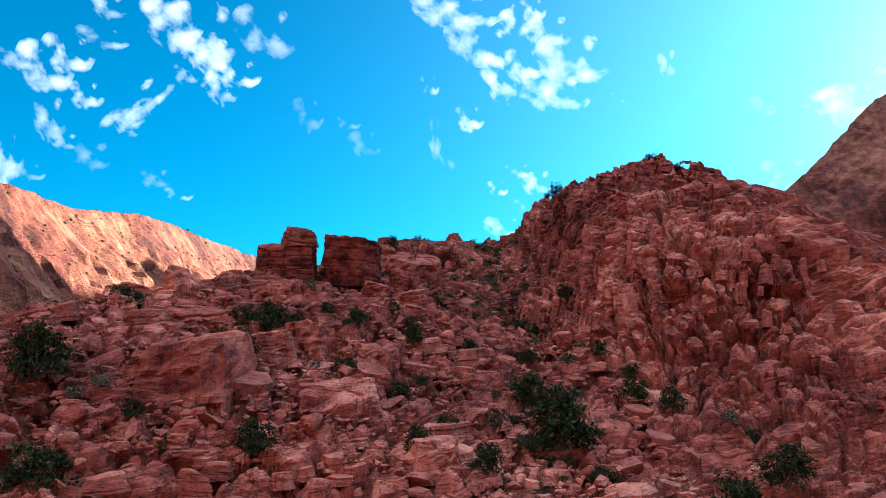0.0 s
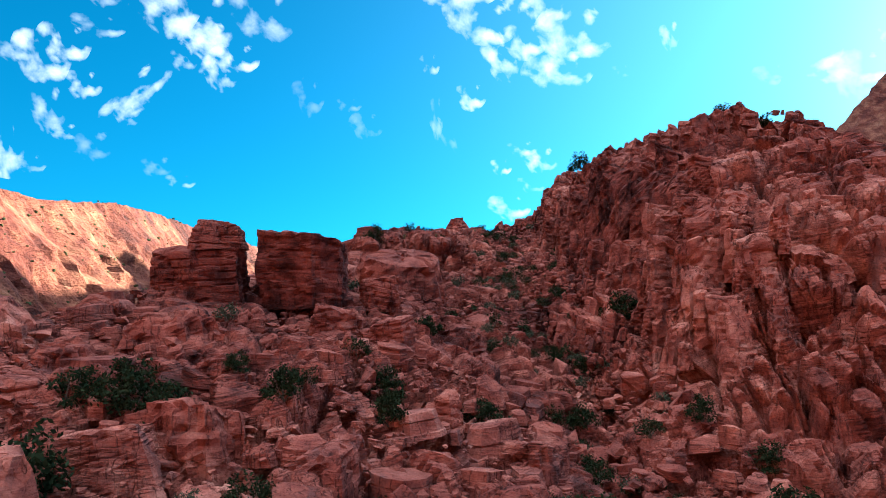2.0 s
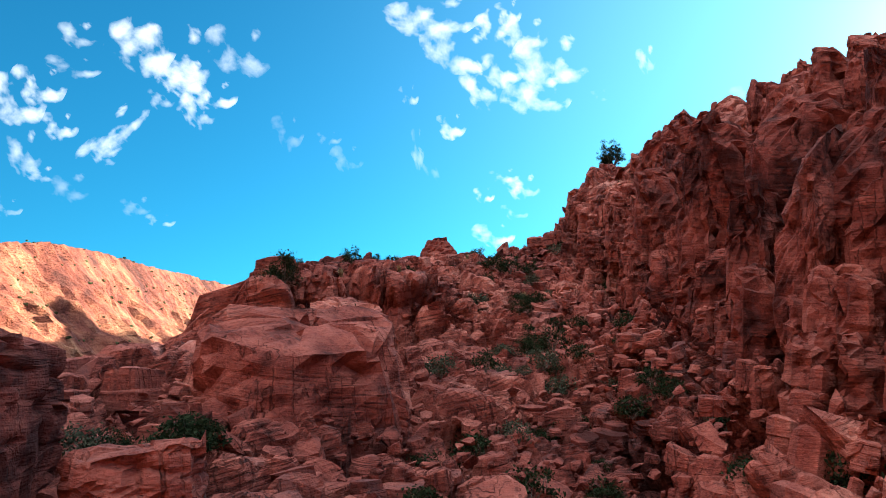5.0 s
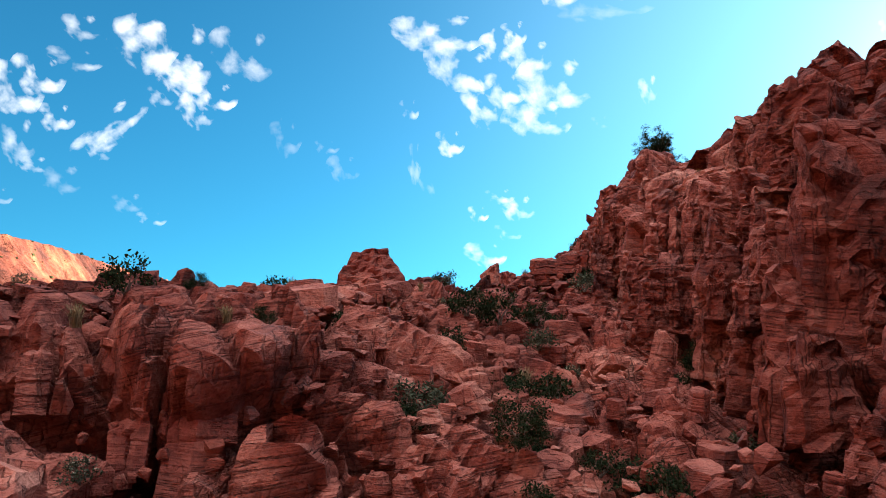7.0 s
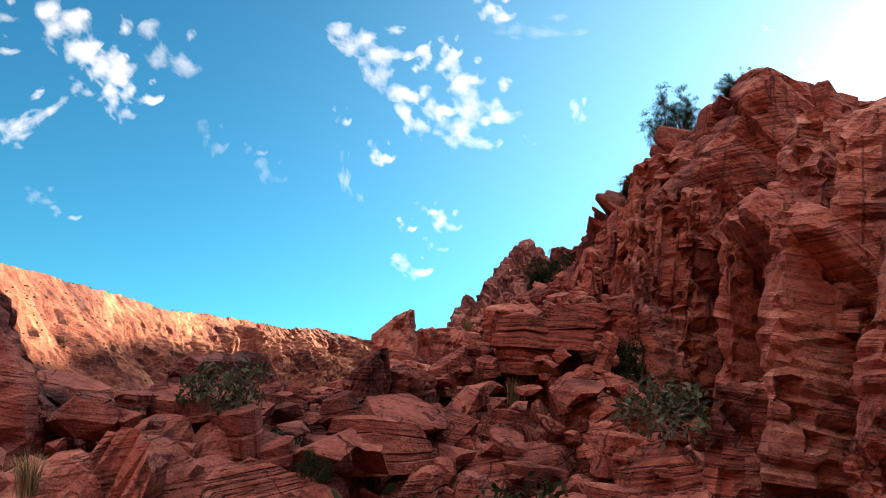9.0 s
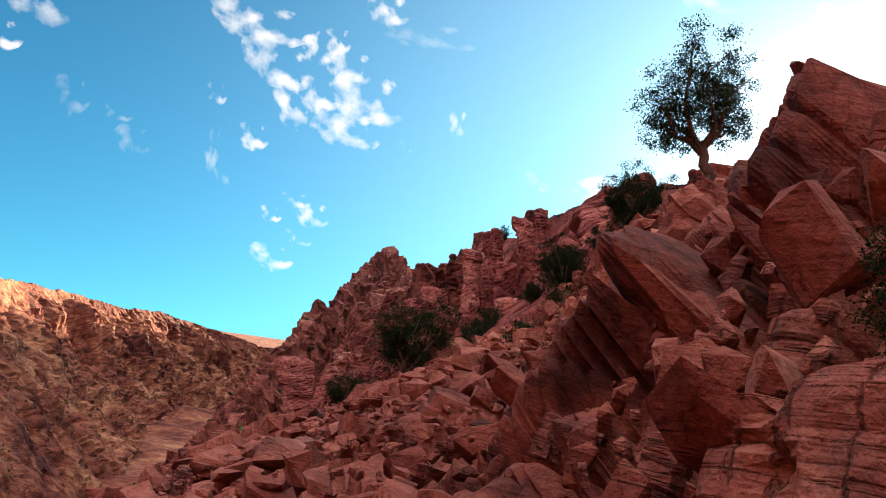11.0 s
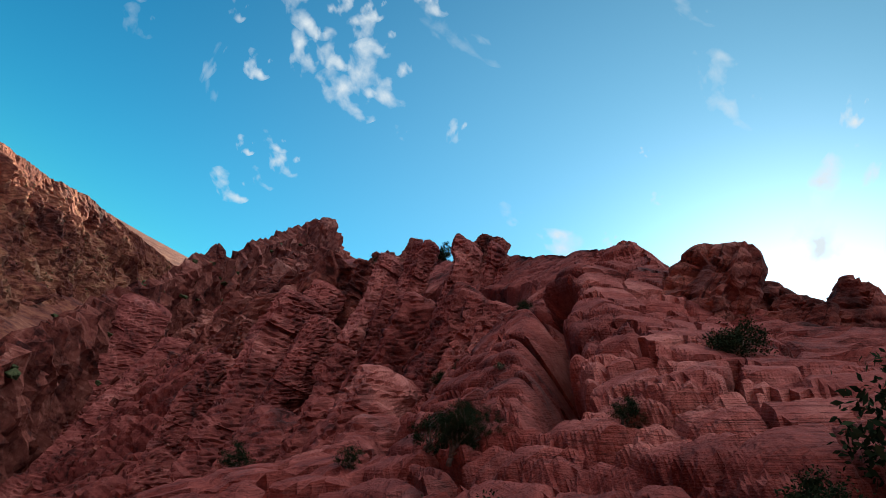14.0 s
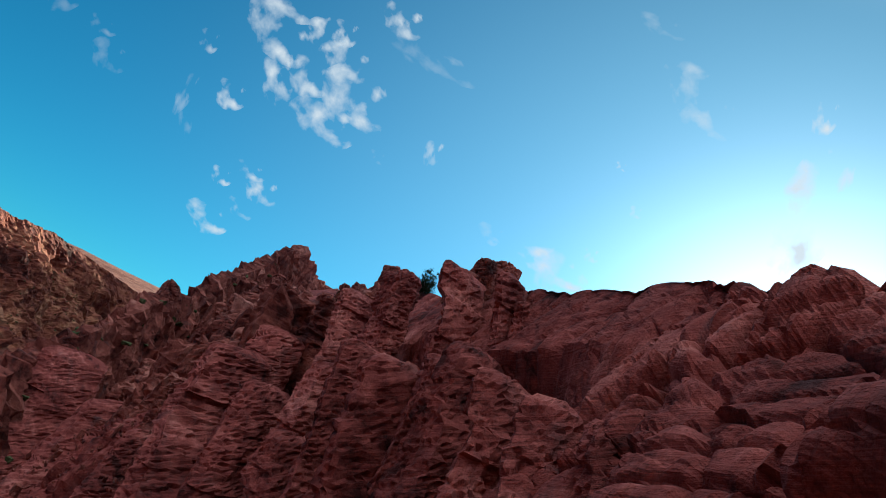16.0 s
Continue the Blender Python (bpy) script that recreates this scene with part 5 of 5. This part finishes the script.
SADDLE_SHRUBS = ((13.6, 82.9, 1.8), (-5.4, 88.9, 1.8), (-2.1, 84.0, 1.4), (-2.3, 82.6, 1.7), (5.1, 87.5, 1.3), (1.0, 91.7, 0.6), (-1.4, 92.9, 0.5), (0.3, 91.9, 0.6), (7.9, 93.3, 0.8), (5.3, 90.1, 1.1), (11.3, 97.6, 1.0), (13.4, 92.8, 1.4), (4.8, 94.0, 0.4), (3.2, 104.4, 0.3), (5.4, 102.3, 0.3), (9.9, 110.8, 0.5), (10.3, 107.3, 0.8))
RIDGE_SHRUBS = ((29.2, 144.9, 2.3), (30.4, 145.4, 1.5), (32.3, 152.0, 1.1), (45.2, 229.3, 3.9), (18.7, 132.6, 1.3), (20.8, 134.7, 1.4), (19.1, 138.5, 1.0), (23.8, 131.6, 0.8), (28.5, 153.9, 0.8), (25.1, 140.4, 1.2), (26.4, 143.9, 0.6), (23.9, 141.8, 0.7), (23.5, 148.3, 0.9), (24.4, 145.8, 0.9), (23.2, 139.7, 0.3), (42.9, 208.5, 1.6), (25.0, 146.7, 0.5), (34.1, 163.9, 0.7), (30.5, 144.6, 0.6), (29.0, 149.6, 0.5), (35.3, 169.8, 0.8), (28.0, 155.8, 0.5), (27.5, 161.6, 0.9), (43.5, 198.6, 1.0), (37.6, 175.0, 1.1), (38.4, 175.7, 0.8), (35.1, 167.3, 0.6), (36.9, 171.6, 0.5), (40.6, 199.7, 0.9), (46.6, 207.6, 1.1), (51.9, 244.5, 2.5), (43.9, 187.7, 0.7))
PALE_SHRUBS = ((16.1, 44.7, 1.0), (-16.1, 38.3, 0.9), (-11.3, 38.6, 0.9), (-17.0, 37.5, 0.9), (-1.9, 88.3, 0.6), (7.8, 97.9, 0.6), (4.2, 100.7, 0.3), (4.9, 105.3, 0.5), (6.5, 108.6, 0.4), (7.0, 109.0, 0.3), (19.5, 127.7, 0.4), (18.0, 124.7, 0.3), (19.1, 129.7, 0.5), (26.8, 138.0, 0.7), (18.2, 128.5, 0.4), (24.8, 135.0, 0.6), (23.2, 131.6, 0.4), (19.9, 131.4, 0.5), (24.4, 139.4, 0.3), (31.1, 157.8, 0.3))
TUFTS = ((2.2, 93.2, 0.5), (-2.9, 90.3, 0.5), (6.3, 96.8, 0.7), (1.6, 92.3, 0.4), (-0.2, 90.6, 0.4), (8.1, 106.4, 0.5), (4.5, 104.3, 0.3), (7.7, 110.5, 0.4), (9.1, 113.6, 0.5), (11.2, 106.5, 0.3), (4.9, 103.2, 0.3), (3.5, 100.6, 0.3), (8.7, 114.7, 0.5), (8.6, 108.5, 0.5), (15.7, 122.6, 0.2), (20.3, 126.3, 0.6), (19.4, 131.9, 0.5), (23.1, 130.1, 0.6), (20.2, 133.5, 0.4), (23.9, 132.7, 0.7), (25.9, 140.5, 0.3))
# scattered plants on the talus beside the path and along the terraces
rng = np.random.default_rng(9)


def strewn(count, y0, y1, small, large, low=FOOT, high=TOP):
    out = []
    for _ in range(count):
        y, u = rng.uniform(y0, y1), rng.random()
        out.append((float(along(low, y)[0] * (1 - u) + along(high, y)[0] * u), y, rng.uniform(small, large)))
    return tuple(out)


MORE_TUFTS = strewn(26, 121, 140, 0.3, 0.6) + strewn(16, 86, 108, 0.3, 0.6, CREST, GULLY) + strewn(8, 100, 116, 0.25, 0.45)
MORE_PALE = strewn(16, 121, 139, 0.3, 0.55) + strewn(12, 86, 108, 0.3, 0.6, CREST, GULLY)
dark = [shrub(200 + k, 0.75 + 0.1 * (k % 3), LEAF, False, "dense dark green shrub rooted among red rocks") for k in range(4)]
plant(dark, SLOPE_SHRUBS + GULLY_SHRUBS, "dark shrubs on the hillside", 1, -0.06)
bushy = [shrub(205 + k, 0.7 + 0.1 * k, LEAF, False, "dense small-leaved dark green bush on the ridge", 110, 0.026) for k in range(3)]
plant(bushy, RIDGE_SHRUBS + SADDLE_SHRUBS, "dark bushes along the ridge", 6, -0.06)
sage = [shrub(210 + k, 0.7, LEAF_PALE, True, "grey-green shrub with pale flower heads between rocks", 26) for k in range(3)]
plant(sage, PALE_SHRUBS + MORE_PALE, "pale flowering shrubs", 2, -0.15)
tufts = [grass_tuft(220 + k, "tuft of straw-coloured bunch grass on a ledge") for k in range(3)]
plant(tufts, TUFTS + MORE_TUFTS, "tufts of dry grass", 3, -0.12, 1.1)
# lower scrub that fills the gully and the terraces
rng = np.random.default_rng(8)
FILL = []
for _ in range(170):
    y = rng.uniform(36, 104)
    gx, tx = float(along(GULLY, y)[0]), float(along(TERRACE, y)[0])
    FILL.append((gx + rng.normal(-0.5, 2.2) if rng.random() < 0.7 else tx + rng.normal(-2, 4), y, rng.uniform(0.5, 1.35)))
low_sage = [shrub(230 + k, 0.55, LEAF_PALE, False, "low grey-green sage bush on the stony slope", 22) for k in range(3)]
plant(low_sage, [r for i, r in enumerate(FILL) if not i % 3], "low scrub in the gully", 4, -0.22)
low_dark = [shrub(240 + k, 0.65, LEAF, False, "small dark green bush among loose stones", 26) for k in range(3)]
plant(low_dark, [r for i, r in enumerate(FILL) if i % 3], "small bushes in the gully", 5, -0.22)
# junipers: x, y, height, turn, proto
trees = [juniper(250, -0.35, 0.42, "open-crowned juniper leaning out from the cliff edge", 84, 0.32, 140, 0.0090), juniper(251, 0.1, 0.5, "bushy dark green juniper on the rocks", 130, 0.1, 88, 0.0112), juniper(252, 0.05, 0.36, "small dark juniper on the skyline", 96, 0.12)]
JUNIPERS = ((18.8, 124.5, 2.7, 0, 0, 44.3), (12.8, 113.7, 1.2, 40, 1, 40.3), (15.4, 113.8, 1.1, 80, 1, 43.2), (24.2, 137.3, 2.8, 20, 1), (16.6, 137.5, 2.9, 75, 1), (22.1, 137.9, 2.1, 250, 1), (25.4, 144.2, 1.1, 330, 1), (24.4, 145.6, 1.0, 100, 1), (24.5, 151.0, 1.3, 190, 1), (21.5, 95.0, 1.5, 10, 1), (24.0, 80.0, 1.3, 70, 2), (22.2, 83.5, 1.1, 120, 1), (18.8, 101.0, 1.1, 30, 2), (16.8, 148.7, 2.3, 60, 1), (25.4, 145.0, 1.4, 130, 1), (21.4, 144.2, 1.1, 10, 1), (26.0, 141.2, 1.0, 300, 1), (53.0, 226.0, 2.6, 0, 2), (57.5, 238.0, 2.4, 50, 2), (28.3, 152.4, 1.0, 90, 1))
spare = {0: trees[0], 1: trees[1], 2: trees[2]}
for x, y, h, turn, k, *level in JUNIPERS:
    m = Matrix.Translation((x, y, level[0] if level else ground_z(x, y) - 0.05)) @ Matrix.Rotation(radians(turn), 4, "Z") @ Matrix.Diagonal((h, h, h, 1))
    if k in spare:
        spare.pop(k).matrix_basis = m
    else:
        keep = trees[k].matrix_basis.copy()
        trees[k].matrix_basis = Matrix.Identity(4)
        copy_thing(trees[k], m)
        trees[k].matrix_basis = keep

# ---- clouds, far off ----


def cloud_material(name, strength, cover):
    m, n, l = material(name)
    tc, oi = n.new("ShaderNodeTexCoord"), n.new("ShaderNodeObjectInfo")
    shift = n.new("ShaderNodeVectorMath")
    shift.operation = "MULTIPLY_ADD"
    l.new(oi.outputs["Random"], shift.inputs[0])
    shift.inputs[1].default_value = (900, 500, 0)
    l.new(tc.outputs["Object"], shift.inputs[2])
    ns = noise_node(n, l, shift.outputs["Vector"], 0.0062, 7, 0.56, 0.25)
    rad = n.new("ShaderNodeVectorMath")
    rad.operation = "DISTANCE"
    l.new(tc.outputs["Generated"], rad.inputs[0])
    rad.inputs[1].default_value = (0.5, 0.5, 0.0)
    fall = n.new("ShaderNodeMath")
    fall.operation = "MULTIPLY_ADD"
    l.new(rad.outputs["Value"], fall.inputs[0])
    fall.inputs[1].default_value, fall.inputs[2].default_value = -0.9, cover
    add = n.new("ShaderNodeMath")
    add.operation = "ADD"
    l.new(fall.outputs[0], add.inputs[0]), l.new(ns.outputs["Fac"], add.inputs[1])
    cr = ramp(n, ((0.50, (0, 0, 0)), (0.66, (0.45 * strength,) * 3), (0.84, (strength, strength, strength))))
    l.new(add.outputs[0], cr.inputs["Fac"])
    e, t, mx, o = n.new("ShaderNodeEmission"), n.new("ShaderNodeBsdfTransparent"), n.new("ShaderNodeMixShader"), n.new("ShaderNodeOutputMaterial")
    e.inputs["Color"].default_value, e.inputs["Strength"].default_value = (1.0, 0.985, 0.96, 1), 0.205
    l.new(cr.outputs["Color"], mx.inputs[0]), l.new(t.outputs[0], mx.inputs[1]), l.new(e.outputs[0], mx.inputs[2]), l.new(mx.outputs[0], o.inputs["Surface"])
    return m


CLOUD = (cloud_material("cloud", 0.97, 0.55), cloud_material("thin_cloud", 0.6, 0.52), cloud_material("wisp", 0.28, 0.52))


def cloud(az, el, wide, high, turn, kind):
    """A patch of cloud as seen from the hillside: azimuth, height, size and turn in degrees; kind 0 dense to 2 wispy."""
    r = 4200.0
    w, h = r * math.tan(radians(wide)) * 0.75, r * math.tan(radians(high)) * 0.75
    n = 12
    g = np.stack(np.meshgrid(np.linspace(-1, 1, n), np.linspace(-1, 1, n)), -1).reshape(-1, 2)
    disc = g * np.sqrt(np.maximum(0, 1 - 0.5 * g[:, ::-1] ** 2))
    disc *= 1 + 0.10 * smooth_noise(np.concatenate([disc + az, disc[:, :1]], 1), 0.5, 3, 2)[:, None]
    pts = np.stack([disc[:, 0] * w, disc[:, 1] * h, 0.02 * w * smooth_noise(np.concatenate([disc * 2, disc[:, :1]], 1), 1.0, 9, 2)], -1)
    ob = new("cloud", grid_mesh("cloud", pts, n, n, CLOUD[kind], True))
    a, e = radians(az), radians(el)
    at = Vector((5, 80, 36)) + r * Vector((math.sin(a) * math.cos(e), math.cos(a) * math.cos(e), math.sin(e)))
    ob.matrix_world = look(at, (5, 80, 36), turn)
    ob.visible_shadow = False
    return tagged(ob, ("small bright white puff of fair-weather cloud", "thin white scrap of broken cloud", "faint wisp of high white cloud")[kind], "cloud", "scattered clouds")


CLOUDS_MID = ((9.66, 16.53, 3.85, 3.24, 0, 0), (8.53, 14.23, 3.44, 2.23, 0, 0), (4.19, 15.33, 1.82, 3.04, -20, 0), (6.07, 16.39, 2.23, 2.03, 0, 0), (7.95, 18.52, 2.63, 1.82, 0, 0), (2.95, 18.00, 3.65, 2.43, 20, 0), (5.67, 19.25, 1.82, 1.62, 0, 0), (1.27, 20.20, 4.86, 2.23, 0, 0), (2.10, 12.69, 1.62, 1.54, 0, 0), (7.04, 7.96, 1.82, 1.54, 0, 0), (4.15, 7.59, 1.13, 1.05, 0, 0), (4.68, 4.71, 2.23, 1.54, 0, 0))
CLOUDS_LOW = ((6.29, 6.22, 1.46, 1.05, 0, 1), (5.61, 8.80, 1.62, 0.97, 0, 1), (-0.83, 14.97, 1.01, 1.38, 0, 1), (16.35, 15.85, 1.01, 1.62, 0, 1), (28.47, 11.90, 3.65, 2.63, 20, 1), (23.95, 7.79, 2.43, 2.03, 0, 1), (-9.71, 12.80, 1.62, 2.03, 0, 2), (-6.84, 12.25, 1.38, 0.89, 0, 2), (-0.41, 11.37, 0.65, 2.43, 0, 2), (22.83, 12.68, 1.62, 0.97, 0, 2), (12.97, 13.76, 0.97, 0.81, 0, 2))
CLOUDS_WEST = ((-19.40, 18.42, 3.04, 2.84, 0, 0), (-17.19, 17.90, 3.85, 3.65, 0, 0), (-15.81, 14.36, 1.82, 2.03, 0, 0), (-14.73, 15.27, 2.23, 1.62, 0, 0), (-16.70, 16.45, 2.43, 2.03, 0, 0), (-12.80, 18.25, 3.24, 3.04, 0, 1), (-25.80, 15.63, 2.23, 2.03, 0, 0), (-24.70, 13.12, 1.70, 1.54, 0, 0), (-21.38, 12.61, 4.05, 1.62, -45, 0), (-26.87, 11.45, 1.62, 2.43, 0, 1), (-27.12, 14.65, 2.43, 2.84, 0, 0))
CLOUDS_FAR_WEST = ((-22.00, 11.25, 1.22, 1.46, 0, 1), (-29.31, 8.96, 1.62, 3.04, 0, 0), (-27.93, 7.81, 1.42, 1.01, 0, 1), (-25.82, 9.90, 1.38, 0.97, 0, 1), (-18.62, 6.84, 1.46, 0.89, 0, 1), (-23.74, 16.85, 2.43, 1.30, 0, 1), (-28.78, 14.96, 1.82, 1.38, 0, 1), (-23.44, 18.85, 1.82, 1.38, 0, 1), (-18.20, 15.09, 1.46, 1.38, 0, 1), (-24.25, 9.10, 2.03, 1.62, 0, 2), (-20.12, 7.82, 1.62, 1.22, 0, 2))
CLOUDS_EAST = ((32.31, 26.57, 4.46, 2.43, 25, 1), (42.15, 22.01, 3.04, 6.69, 5, 0), (40.76, 27.99, 1.13, 1.94, 0, 0), (29.15, 20.54, 0.65, 0.57, 0, 0), (27.81, 12.29, 3.65, 1.82, 0, 0), (29.81, 14.19, 0.89, 0.89, 0, 1), (10.05, 22.74, 2.23, 1.70, 0, 0), (6.78, 20.07, 1.38, 1.46, 0, 0), (12.84, 21.52, 5.27, 1.46, 0, 2), (31.44, 18.07, 0.73, 0.73, 0, 1), (22.62, 12.37, 1.22, 0.97, 0, 2), (0.06, 10.01, 0.81, 2.43, -30, 2), (-5.58, 10.77, 1.62, 1.62, 0, 2), (27.49, 29.95, 2.43, 0.97, 0, 2))
for row in CLOUDS_WEST + CLOUDS_FAR_WEST + CLOUDS_MID + CLOUDS_LOW + CLOUDS_EAST:
    cloud(*row)
